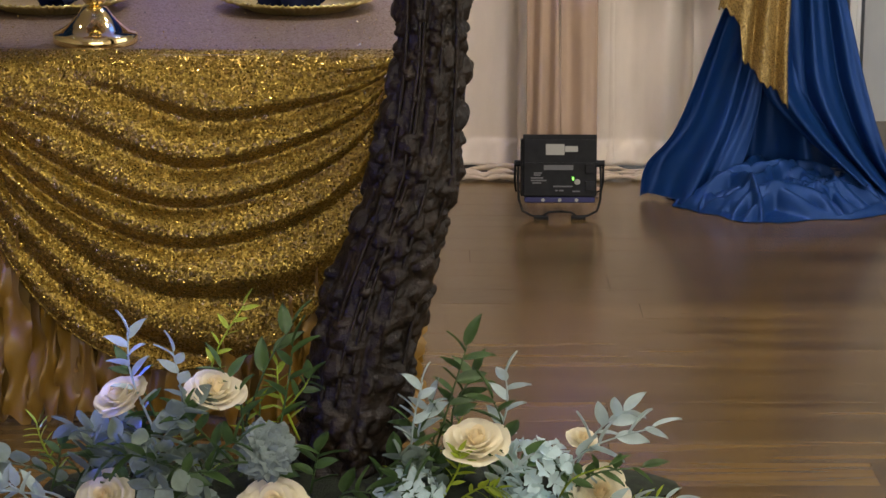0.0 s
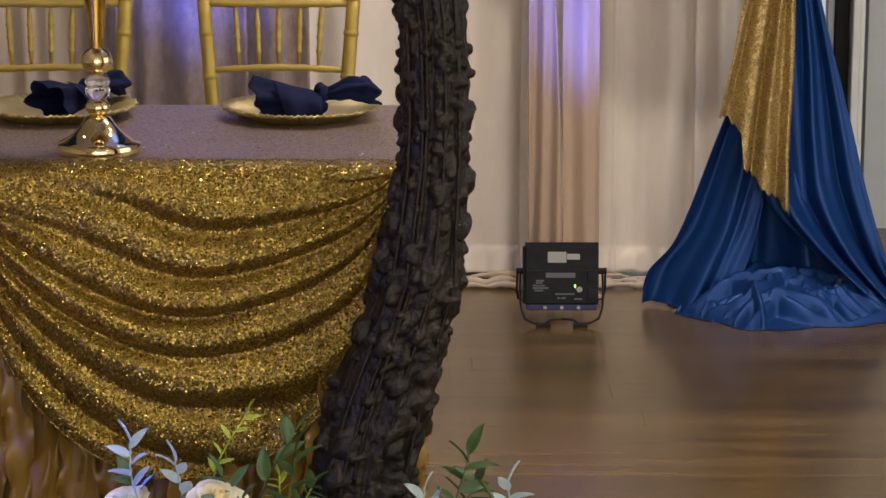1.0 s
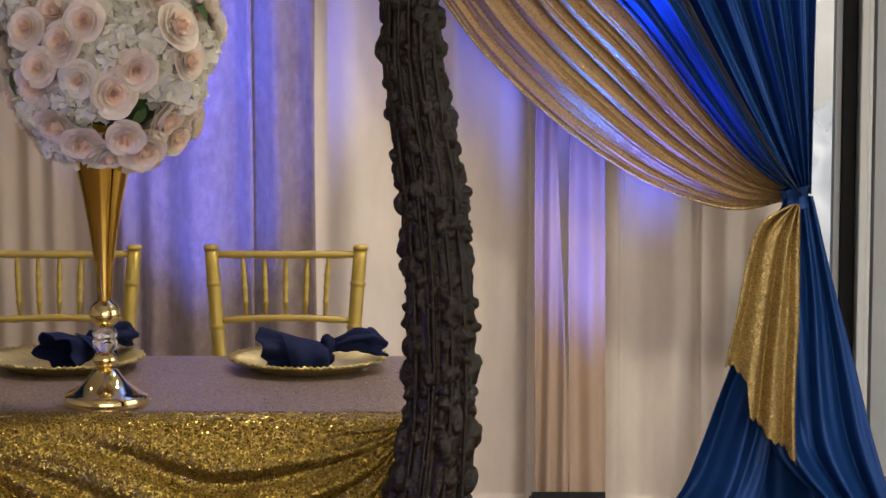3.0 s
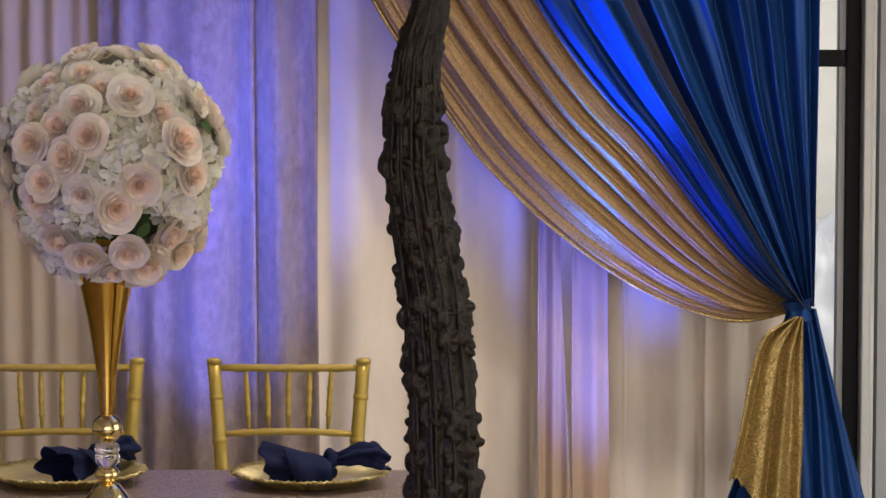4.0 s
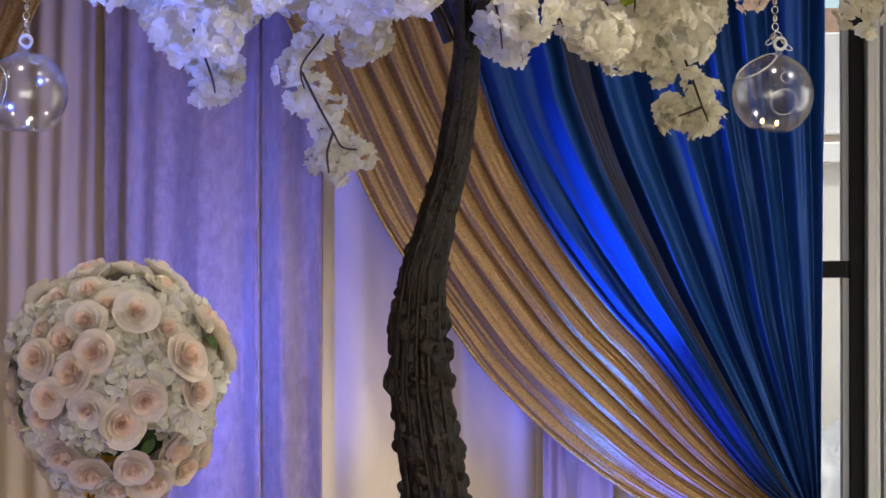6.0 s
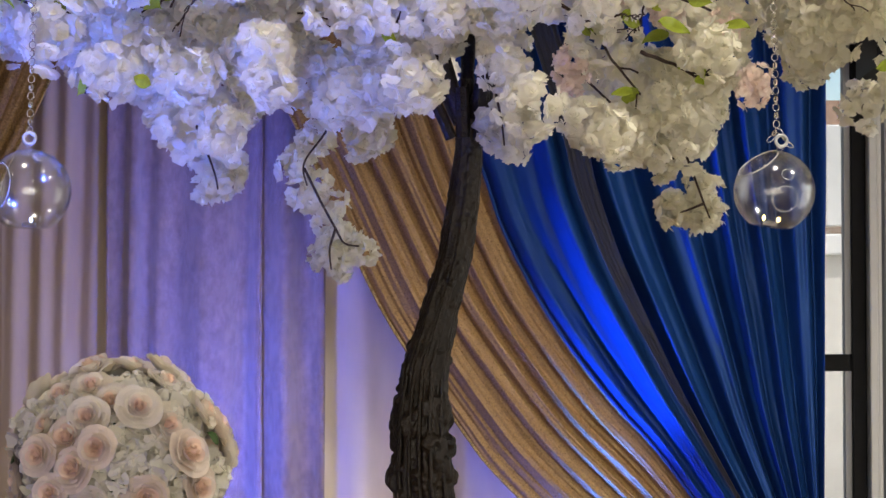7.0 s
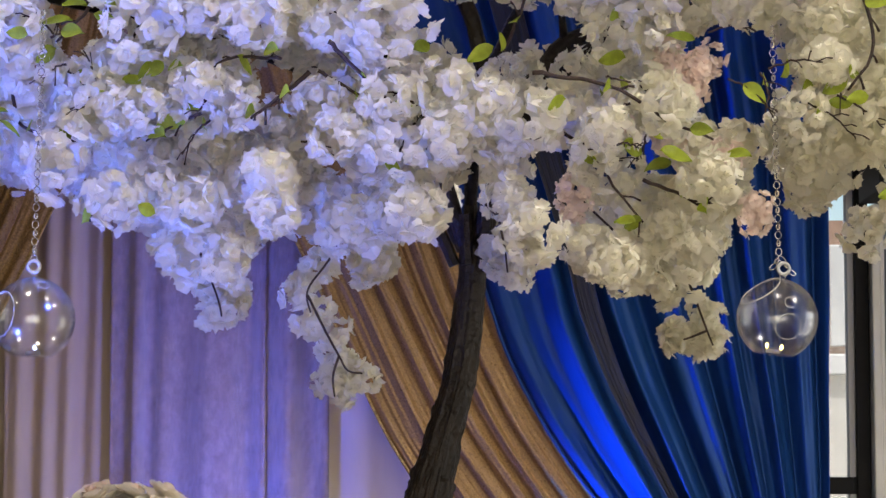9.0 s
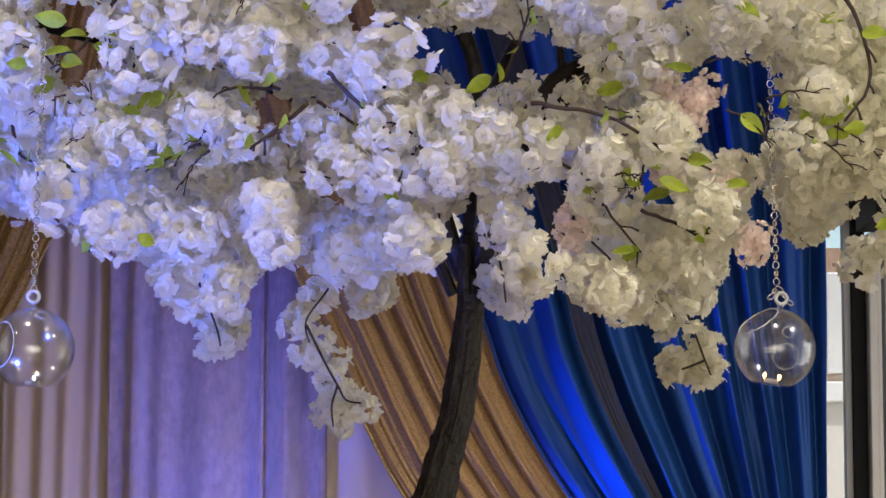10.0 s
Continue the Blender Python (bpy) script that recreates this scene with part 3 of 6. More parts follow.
def lobe(left, right, y_left, y_right, seed, folds):
    """The curtain below the tie, spreading to the floor between two edges."""
    def fn(u, v):
        p, q = along(left, v), along(right, v)
        uu = u + 0.05 * wob(u * 3, v * 1.5, seed)
        x, z = p[0] + (q[0] - p[0]) * u, p[1] + (q[1] - p[1]) * u
        ph = 2 * math.pi * folds * uu + seed
        w = math.sin(ph) + 0.3 * math.sin(2.3 * ph + 3 * v) + 0.25 * wob(u * 9, v * 5, seed)
        foot = y_left + (y_right - y_left) * u
        y = 6.93 + (foot - 6.93) * v ** 1.8 - (0.008 + 0.030 * v) * w
        return (x, y, max(0.006, z))
    return fn


SKIRT_L = ([(0.915, 1.00), (0.840, 0.73), (0.745, 0.46), (0.645, 0.20), (0.565, 0.10), (0.548, 0.012)], [(0.950, 1.00), (0.935, 0.74), (0.892, 0.42), (0.875, 0.265), (0.830, 0.11), (0.765, 0.004)])
SKIRT_R = ([(0.930, 1.00), (0.925, 0.74), (0.890, 0.44), (0.885, 0.31), (0.985, 0.20), (1.120, 0.085)], [(0.990, 1.00), (1.050, 0.76), (1.115, 0.52), (1.165, 0.32), (1.225, 0.13), (1.300, 0.004)])


def pool():
    """A heap of satin on the floor: rounded folds that lie over and beside one another."""
    r = random.Random(14)
    nx, ny = 230, 130
    X, Y = np.meshgrid(np.linspace(0.60, 1.34, nx), np.linspace(6.60, 7.02, ny))
    ex = np.where(X < 0.93, (X - 0.93) / 0.31, (X - 0.93) / 0.40)
    ey = np.where(Y < 6.88, (Y - 6.88) / 0.25, (Y - 6.88) / 0.14)
    ang = np.arctan2(ey, ex)
    q = np.sqrt(ex * ex + ey * ey) / (1 + 0.07 * np.sin(3 * ang + 0.6) + 0.05 * np.sin(7 * ang + 2.0) + 0.02 * np.sin(15 * ang))
    inside = np.clip((1 - q) / 0.40, 0, 1)
    Z = 0.045 * np.clip(1 - q, 0, 1) + 0.006
    folds = np.zeros_like(Z)
    for k in range(64):
        cx, cy = r.uniform(0.66, 1.28), r.uniform(6.64, 6.98)
        turn = r.gauss(0.1 if cx < 0.93 else -0.35, 0.55)
        long, wide, high = r.uniform(0.07, 0.22), r.uniform(0.011, 0.026), r.uniform(0.030, 0.078)
        bend = r.uniform(-10, 10)
        dx, dy = X - cx, (Y - cy) * 1.1
        a = dx * math.cos(turn) + dy * math.sin(turn)
        b = -dx * math.sin(turn) + dy * math.cos(turn) - bend * a * a * 0.5 + 0.010 * np.sin(a * 30 + k)
        d2 = (b / wide) ** 2 + (np.abs(a) / long) ** 3
        folds = np.maximum(folds, high * np.sqrt(np.clip(1 - d2, 0, 1)) + 0.2 * folds * (d2 < 1))
    Z = np.where(q < 1, (Z + folds) * np.sqrt(inside) + 0.003, 0.002)
    verts = [(float(x), float(y), float(z)) for x, y, z in zip(X.ravel(), Y.ravel(), Z.ravel())]
    keep = q.ravel() < 1.02
    faces = []
    for j in range(ny - 1):
        for i in range(nx - 1):
            f = (j * nx + i, j * nx + i + 1, (j + 1) * nx + i + 1, (j + 1) * nx + i)
            if all(keep[n] for n in f):
                faces.append(f)
    return mesh_of("pooled_hem", verts, faces, M_BLUE)


def knot():
    def fn(u, v):
        a = 2 * math.pi * u
        x = 0.945 + (0.042 + 0.008 * math.sin(5 * a)) * math.cos(a) * (0.75 + 0.25 * abs(2 * v - 1) ** 2)
        y = 6.93 + (0.045 + 0.008 * math.sin(4 * a)) * math.sin(a) * (0.8 + 0.2 * abs(2 * v - 1))
        z = 0.965 + 0.06 * v + 0.012 * math.cos(a)
        return (x, y, z)
    return mesh_of("tie_band", *grid(40, 10, fn), M_BLUE)


TAIL_L = [(0.925, 0.985), (0.841, 0.935), (0.805, 0.843), (0.776, 0.688), (0.745, 0.545)]
TAIL_R = [(0.945, 0.985), (0.946, 0.85), (0.946, 0.688), (0.938, 0.454), (0.941, 0.295)]


def tail():
    def fn(u, v):
        p, q = along(TAIL_L, v), along(TAIL_R, v)
        x = p[0] + (q[0] - p[0]) * u
        z = p[1] + (q[1] - p[1]) * u
        # stepped hem: a short side and a longer middle
        k = min(1, max(0, (u - 0.30) / 0.04))
        foot = (0.545 - 0.09 * u) * (1 - k) + (0.47 - 0.19 * u) * k + 0.005 * math.sin(60 * u) + 0.008 * math.sin(17 * u)
        low = p[1] + (q[1] - p[1]) * u
        z = low + (foot - (TAIL_L[-1][1] + (TAIL_R[-1][1] - TAIL_L[-1][1]) * u)) * v ** 3
        w = math.sin(2 * math.pi * 3.4 * u + 0.7 + 1.6 * wob(u * 2, v * 1.5)) + 0.4 * math.sin(31 * u + 3 * v)
        y = 6.845 - (0.008 + 0.014 * v) * w - 0.02 * v
        return (x, y, z)
    return mesh_of("gold_tail", *grid(90, 70, fn), M_TAIL)


cu = thing("tied_curtain_foot", "royal blue satin curtain foot pooling on the wooden floor", "curtain", (0.95, 6.93, 0))
for args in ((*SKIRT_L, 6.90, 6.78, 2.6, 1.45), (*SKIRT_R, 6.76, 6.86, 5.0, 2.6)):
    o = part("skirt", mesh_of("skirt", *grid(110, 110, lobe(*args)), M_BLUE), cu)
    o.modifiers.new("thickness", "SOLIDIFY").thickness = 0.002
inner = [[(0.86, 0.42), (0.79, 0.24), (0.77, 0.06)], [(0.955, 0.98), (1.03, 0.50), (1.12, 0.04)]]
o = part("inner_fold", mesh_of("inner_fold", *grid(50, 50, lobe(inner[0], inner[1], 6.95, 6.93, 1.0, 1.5)), M_BLUE), cu)
o.modifiers.new("thickness", "SOLIDIFY").thickness = 0.002
part("pooled_hem", pool(), cu, "crumpled satin heaped on the floor")
part("tie_band", knot(), cu)
o = whole("gold_tail", tail(), "gold sequin tail hanging below the curtain tie", "drape")
rim = [along(TAIL_L, k / 40) for k in range(41)]
part("hem", mesh_of("hem", *tube([(p[0], 6.842 - 0.02 * k / 40 - (0.008 + 0.014 * k / 40) * (math.sin(0.7 + 1.6 * wob(0, k / 40 * 1.5)) + 0.3 * math.sin(3 * k / 40)), p[1]) for k, p in enumerate(rim)], 0.003, 6), M_TAIL), o)
o.modifiers.new("thickness", "SOLIDIFY").thickness = 0.0015


# ---- floor light ----
def floor_light(place, turn):
    m = Matrix.Translation(place) @ Matrix.Rotation(radians(turn), 4, "Z")
    t = thing("floor_light", "flat black square LED floor light on a bent yoke", "light fixture", group="floor lights")
    t.matrix_basis = m
    tilt = Matrix.Diagonal((1, 1, 0.94, 1)) @ Matrix.Translation((0, 0, 0.135)) @ Matrix.Rotation(radians(-9), 4, "X") @ Matrix.Translation((0, 0, -0.135))

    def add(name, piece, mat, label="", parent=None, smooth=False, tilted=True):
        me = mesh_of(name, *(moved(piece, tilt) if tilted else piece), mat, smooth)
        o = new(name, me)
        o.parent = parent or t
        if label:
            o["label"] = label
        return o
    body = add("body", join(box(-0.099, -0.028, 0.058, 0.099, 0.030, 0.225, 0.004), box(-0.101, -0.031, 0.150, 0.101, -0.028, 0.156), box(-0.1045, -0.02, 0.06, -0.099, 0.025, 0.222, 0.001), box(-0.099, -0.028, 0.223, 0.099, -0.022, 0.236, 0.001)), M_CASE)
    # glow of the blue light on the black rim is painted as base colour
    add("front_rim", box(-0.095, -0.026, 0.041, 0.095, 0.030, 0.0575, 0.003), plain("blue_lit_rim", (0.012, 0.012, 0.075), 0.6), "lower edge with the blue light on it put into its colour", body)
    for x in (-0.045, 0.0, 0.045):
        add("screw", moved(lathe([(0.0001, 0), (0.005, 0.0), (0.005, 0.002), (0.0001, 0.002)], 10), Matrix.Translation((x, -0.0262, 0.049)) @ Matrix.Rotation(radians(90), 4, "X")), M_LABEL, "", body)
    for x0, x1, z0, z1, mt in ((-0.038, 0.012, 0.178, 0.209, M_LABEL), (0.0135, 0.048, 0.187, 0.203, M_LABEL), (-0.043, 0.036, 0.135, 0.149, M_PRINT)):
        add("sticker", box(x0, -0.0305, z0, x1, -0.0285, z1), mt, "pale rectangular sticker", body)
    for x0, x1, z in ((-0.070, -0.048, 0.124), (-0.070, -0.052, 0.118), (-0.078, -0.045, 0.110), (-0.078, -0.036, 0.103), (-0.074, -0.05, 0.096), (-0.018, 0.034, 0.086), (-0.012, -0.006, 0.074), (-0.002, 0.010, 0.074), (0.034, 0.054, 0.072)):
        add("print_line", box(x0, -0.0302, z, x1, -0.0285, z + 0.0042), M_PRINT, "", body)
    add("dial", moved(lathe([(0.0001, 0.004), (0.007, 0.004), (0.008, 0.0), (0.0001, 0.0)], 16), Matrix.Translation((0.047, -0.0282, 0.101)) @ Matrix.Rotation(radians(90), 4, "X")), M_LABEL, "small round grey dial", body)
    add("indicator", box(0.0335, -0.0305, 0.106, 0.0375, -0.0285, 0.115), M_LEDGREEN, "lit green indicator", body)
    for z in (0.075, 0.125):
        add("socket", join(box(0.068, -0.034, z, 0.094, -0.0285, z + 0.028, 0.002)), M_CASE, "", body)
    for x in (-0.05, 0.0, 0.035):
        add("led", moved(lathe([(0.012, 0.0), (0.010, 0.004), (0.0001, 0.005)], 12), Matrix.Translation((x, -0.004, 0.2252))), M_LEDBLUE, "blue lit diode", body)
    for sx in (-1, 1):
        pts = [(sx * 0.110, 0, 0.150), (sx * 0.112, -0.004, 0.10), (sx * 0.110, -0.03, 0.05), (sx * 0.100, -0.045, 0.022), (sx * 0.075, -0.05, 0.010), (sx * 0.045, -0.05, 0.009), (sx * 0.030, -0.05, 0.020), (0, -0.05, 0.022)]
        add("yoke", tube(pts, 0.0032, 8), M_CASE, "", None, True, False)
        pts = [(sx * 0.118, 0.005, 0.150), (sx * 0.120, 0.02, 0.09), (sx * 0.116, 0.035, 0.06), (sx * 0.098, 0.045, 0.052)]
        add("yoke_arm", tube(pts, 0.003, 8), M_CASE, "", None, True, False)
        add("knob", moved(lathe([(0.0001, 0), (0.009, 0), (0.009, 0.022), (0.0001, 0.022)], 14), Matrix.Translation((sx * 0.100, 0, 0.152)) @ Matrix.Rotation(radians(90 * sx), 4, "Y")), M_CASE)
        add("foot", box(sx * 0.05 - 0.02, -0.058, 0.0, sx * 0.05 + 0.02, -0.04, 0.010, 0.003), M_CASE, "", None, False, False)
    return t


floor_light((0.316, 6.70, 0), 0)
floor_light((-0.64, 6.66, 0), 0)
# extra fixture added out of view for the garland lamp
floor_light((-1.06, 4.74, 0), 45)
floor_light((-2.2, 2.13, 0), -40)


# ---- table ----
TX0, TX1, TY0, TY1, TZ = -1.29, -0.075, 4.90, 5.665, 0.75
tb = thing("banquet_table", "small rectangular banquet table hidden under cloths", "table", (-0.68, 5.28, 0))
part("tabletop", box_mesh("tabletop", M_STUCCO, TX0 + 0.01, TY0 + 0.01, 0.712, TX1 - 0.01, TY1 - 0.01, 0.742, bevel=0.005), tb)
for x in (TX0 + 0.1, TX1 - 0.1):
    for y in (TY0 + 0.1, TY1 - 0.1):
        part("leg", mesh_of("leg", *tube([(x, y, 0), (x, y, 0.712)], 0.016, 10), M_BLACK), tb)


def cloth():
    x0, x1, y0, y1, r, drop = TX0, TX1, TY0, TY1, 0.012, 0.014

    def fn(u, v):
        # a rounded sheet over the top with a short drop on all sides
        def axis(t, a, b):
            span = b - a
            L = span + 2 * drop
            s = t * L - drop
            if s < 0:
                return a, -s
            if s > span:
                return b, s - span
            return a + s, 0.0
        x, dx = axis(u, x0, x1)
        y, dy = axis(v, y0, y1)
        d = max(dx, dy)
        z = TZ + 0.002 - d + 0.0012 * wob(x * 9, y * 9)
        ex = (x - (x0 + x1) / 2) / ((x1 - x0) / 2)
        return (x + 0.004 * (dx > 0) * ex, y - 0.004 * (dy > 0) * (1 if y < 5.2 else -1), z)
    return mesh_of("tablecloth", *grid(90, 60, fn), M_TOPSEQ)


whole("tablecloth", cloth(), "champagne sequin tablecloth lying flat on the table", "tablecloth")


# swagged sequin overlay in front
def overlay(x_left, x_right, flip=False):
    pa, pb = (x_left, 0.70), (x_right, 0.748)

    def fn(u, v):
        s = 0.015 + 0.555 * v ** 1.05
        k = 4 * u * (1 - u)
        shape = (k ** (0.95 - 0.50 * v)) if k > 0 else 0
        lean = u ** (1 - 0.06 * v)
        x = pa[0] + (pb[0] - pa[0]) * lean
        z = pa[1] - 0.05 * v + (pb[1] - pa[1] - 0.01 * v + 0.05 * v) * u - s * shape
        z += (1 - v) ** 6 * (TZ + 0.004 - pa[1]) * (1 - u) * min(1, u * 9)
        env = math.sin(math.pi * min(1, max(0, u))) ** 0.5
        ph = 2 * math.pi * (6.4 * v ** 0.85 - 1.6 * u * u + 0.9 * wob(u * 2.0, v * 1.8, 5))
        w = 0.8 * math.sin(ph) + 0.2 * math.sin(2 * ph + 4 * u)
        y = TY0 - 0.034 - (0.004 + 0.015 * min(1, v * 4)) * env * w * (0.85 + 0.6 * wob(u * 3, v * 5, 2)) - 0.030 * env * math.sin(math.pi * v)
        y -= 0.05 * math.exp(-((u) / 0.05) ** 2) * math.sin(math.pi * v) * 0.3
        if v < 0.05:
            k = 1 - v / 0.05
            y += (TY0 + 0.022 - y) * k
            z += (TZ + 0.007 - z) * k ** 0.45
        return (x, y, z)
    hem = mesh_of("hem", *tube([fn(0.01 + 0.98 * k / 120, 1.0) for k in range(121)], 0.0035, 6), M_SEQ)
    return mesh_of("sequin_overlay", *grid(160, 150, fn), M_SEQ), hem


cover, hem = overlay(-0.925, -0.088)
ov = whole("sequin_overlay", cover, "gold sequin overlay swagged across the table front", "tablecloth", group="sequin overlays")
part("hem", hem, ov)
ov.modifiers.new("thickness", "SOLIDIFY").thickness = 0.002
cover, hem = overlay(-1.30, -0.915)
ov = whole("sequin_overlay", cover, "gold sequin overlay swagged across the table front", "tablecloth", group="sequin overlays")
part("hem", hem, ov)
ov.modifiers.new("thickness", "SOLIDIFY").thickness = 0.002

# curly ruffled skirt
skirt = thing("table_skirt", "gold taffeta table skirt of curly hanging ruffles", "table skirt", (-0.68, 4.9, 0))


def skirt_base():
    def fn(u, v):
        L1 = TX1 - TX0
        s = u * (L1 + 0.76)
        z = 0.735 * (1 - v) + 0.01 * v
        if s < L1:
            x, y = TX0 + s, TY0 + 0.004
            return (x, y - 0.012 * math.sin(s * 60) * v, z)
        return (TX1 + 0.012 * math.sin(s * 60) * v, TY0 + 0.004 + s - L1, z)
    return mesh_of("skirt_lining", *grid(240, 8, fn), M_SHADED_LINING)


part("skirt_lining", skirt_base(), skirt)
rnd = random.Random(5)


def ruffle(seed):
    r = random.Random(seed)
    f, p, w = r.uniform(1.4, 2.6), r.uniform(0, 6), r.uniform(0.019, 0.028)

    def fn(u, v):
        z = -0.50 * v
        tw = 0.95 * math.sin(2 * math.pi * f * 0.6 * v + p) * min(1, 0.3 + v * 2)
        off = (u - 0.5) * 2 * w * (1 + 0.2 * math.sin(5 * v + p))
        x = off * math.cos(tw) + 0.006 * math.sin(2 * math.pi * f * 0.4 * v + p)
        curl = (2 * abs(u - 0.5)) ** 3
        y = -0.016 - off * math.sin(tw) - 0.022 * curl * math.sin(2 * math.pi * 2.2 * f * v + p + 3 * u) - 0.006 * math.sin(3 * u + p)
        return (x, y, z - 0.012 * math.sin(4 * u + p) * v)
    return mesh_of("ruffle", *grid(9, 44, fn), M_RUFFLE)


RUFFLES = [ruffle(k) for k in range(7)]
n = 0
for row, top in ((0, 0.74), (1, 0.515)):
    x = TX0 + 0.02
    while x < TX1 + 0.02:
        part("ruffle", RUFFLES[(n * 3 + row) % 7], skirt, m=Matrix.Translation((x + 0.68, 0.022 - 0.012 * row + rnd.uniform(-0.022, 0.008), top + rnd.uniform(-0.012, 0.0))))
        x += rnd.uniform(0.026, 0.042)
        n += 1
    y = TY0 + 0.03
    while y < TY1:
        part("ruffle", RUFFLES[(n * 3 + row) % 7], skirt, m=Matrix.Translation((TX1 + 0.665, y - 4.9, top)) @ Matrix.Rotation(radians(90), 4, "Z"))
        y += rnd.uniform(0.05, 0.07)
        n += 1


# loose glitter along the front of the table top
gl = random.Random(17)
flecks = []
for k in range(420):
    d = gl.random() ** 2.2
    m = Matrix.Translation((gl.uniform(TX0 + 0.02, TX1 - 0.02), TY0 + 0.01 + 0.5 * d, TZ + 0.0075)) @ Euler((gl.uniform(-1.1, 1.1), gl.uniform(-0.9, 0.9), gl.uniform(0, 6))).to_matrix().to_4x4()
    q = gl.uniform(0.0008, 0.0017)
    flecks.append(moved(([(-q, -q, 0), (q, -q, 0), (q, q, 0), (-q, q, 0)], [(0, 1, 2, 3)]), m))
M_FLECK = plain("gold_glitter", (0.95, 0.80, 0.50), 0.16, metal=1.0, spread=0.05, relief=0.0)
whole("glitter", mesh_of("glitter", *join(*flecks), M_FLECK, False), "loose gold glitter flecks scattered on the tablecloth", "glitter", kind="stuff")


# ---- chairs ----
def chair(place):
    t = thing("chiavari_chair", "gold bamboo-turned ballroom chair behind the table", "chair", group="chairs behind the table")
    t.matrix_basis = Matrix.Translation(place)

    def bamboo(p, q, r0, r1, rings=()):
        p, q = Vector(p), Vector(q)
        pts, rad = [], []
        stops = sorted({0.0, 1.0, *[a + d for a in rings for d in (-0.05, -0.018, -0.012, -0.006, 0.006, 0.012, 0.018, 0.05)]})
        for s in stops:
            pts.append(p.lerp(q, s))
            rad.append(r0 + (r1 - r0) * s + (0.0022 if any(abs(s - a) < 0.008 for a in rings) else 0))
        return tube(pts, rad, 12)

    def add(name, piece, mat=M_CHAIR, label=""):
        o = new(name, mesh_of(name, *piece, mat))
        o.parent = t
        if label:
            o["label"] = label
    for sx in (-1, 1):
        lo, mid, hi = (sx * 0.130, 0.02, 0.0), (sx * 0.142, -0.02, 0.45), (sx * 0.181, 0.03, 0.945)
        add("back_post", join(bamboo(lo, mid, 0.014, 0.0165, (0.3, 0.6)), bamboo(mid, hi, 0.0175, 0.0165, (0.42, 0.62, 0.83)), tube([(hi[0], hi[1], hi[2] - 0.002), (hi[0], hi[1], hi[2] + 0.006), (hi[0], hi[1], hi[2] + 0.010)], [0.0185, 0.0185, 0.014], 12)))
        add("front_leg", bamboo((sx * 0.185, -0.38, 0), (sx * 0.18, -0.37, 0.44), 0.013, 0.016, (0.3, 0.6)))
        add("side_stretcher", bamboo((sx * 0.18, -0.375, 0.2), (sx * 0.136, 0.0, 0.2), 0.009, 0.009, (0.5,)))

    def rail(z, half, y, r):
        pts = [(half * (2 * k / 12 - 1), y - 0.010 * (1 - (2 * k / 12 - 1) ** 2), z + (0.0 if z > 0.9 else 0.008 * (1 - (2 * k / 12 - 1) ** 2))) for k in range(13)]
        rad = [r + (0.0022 if k in (2, 4, 6, 8, 10) else 0) for k in range(13)]
        return tube(pts, rad, 10)
    add("top_rail", rail(0.932, 0.172, 0.03, 0.0085))
    add("lower_rail", rail(0.772, 0.158, 0.012, 0.0075))
    for k in range(5):
        xa, xb = 0.104 * (k - 2) / 2, 0.095 * (k - 2) / 2
        add("spindle", tube(
            [Vector((xa, 0.022, 0.928)).lerp(Vector((xb, 0.005, 0.778)), s) for s in (0, 0.15, 0.28, 0.31, 0.34, 0.48, 0.51, 0.54, 0.70, 0.73, 0.76, 1)],
            [0.0040, 0.0062, 0.0066, 0.0088, 0.0066, 0.0068, 0.0088, 0.0066, 0.0062, 0.0086, 0.0060, 0.0036], 10))
    add("seat_rail", box(-0.19, -0.39, 0.425, 0.19, 0.0, 0.45, 0.008))
    add("cushion", box(-0.185, -0.385, 0.45, 0.185, -0.01, 0.485, 0.015), M_STUCCO, "pale seat cushion")
    return t


ch = chair((-0.400, 6.08, 0))
copy_thing(ch, Matrix.Translation((-0.948, 6.08, 0)))


# ---- place settings ----
def charger(place, turn):
    def wave(a):
        return 1 + 0.016 * math.cos(26 * a) + 0.010 * math.cos(13 * a)
    prof = [(0.001, 0.004), (0.09, 0.004), (0.112, 0.008), (0.130, 0.016), (0.155, 0.024), (0.172, 0.030), (0.173, 0.026), (0.150, 0.018), (0.125, 0.008), (0.11, 0.0), (0.001, 0.0)]
    v, f = [], []
    seg = 468
    for r, z in prof:
        for k in range(seg):
            a = 2 * math.pi * k / seg
            fl = max(0, (r - 0.095) / 0.08)
            rr = r * (1 + 0.022 * math.cos(26 * a) * fl)
            v.append((rr * math.cos(a), rr * math.sin(a), z + 0.0017 * min(1, fl * 2) * (1 - 2 * abs(math.sin(39 * a)))))
    for j in range(len(prof) - 1):
        for k in range(seg):
            k2 = (k + 1) % seg
            f.append((j * seg + k, j * seg + k2, (j + 1) * seg + k2, (j + 1) * seg + k))
    return whole("charger_plate", mesh_of("charger_plate", v, f, M_PLATE), "gold scalloped charger plate on the sequin tablecloth", "plate", group="charger plates", m=Matrix.Translation(place) @ Matrix.Rotation(radians(turn), 4, "Z"))


charger((-0.312, 5.485, TZ + 0.003), 3)
charger((-0.845, 5.485, TZ + 0.003), 20)


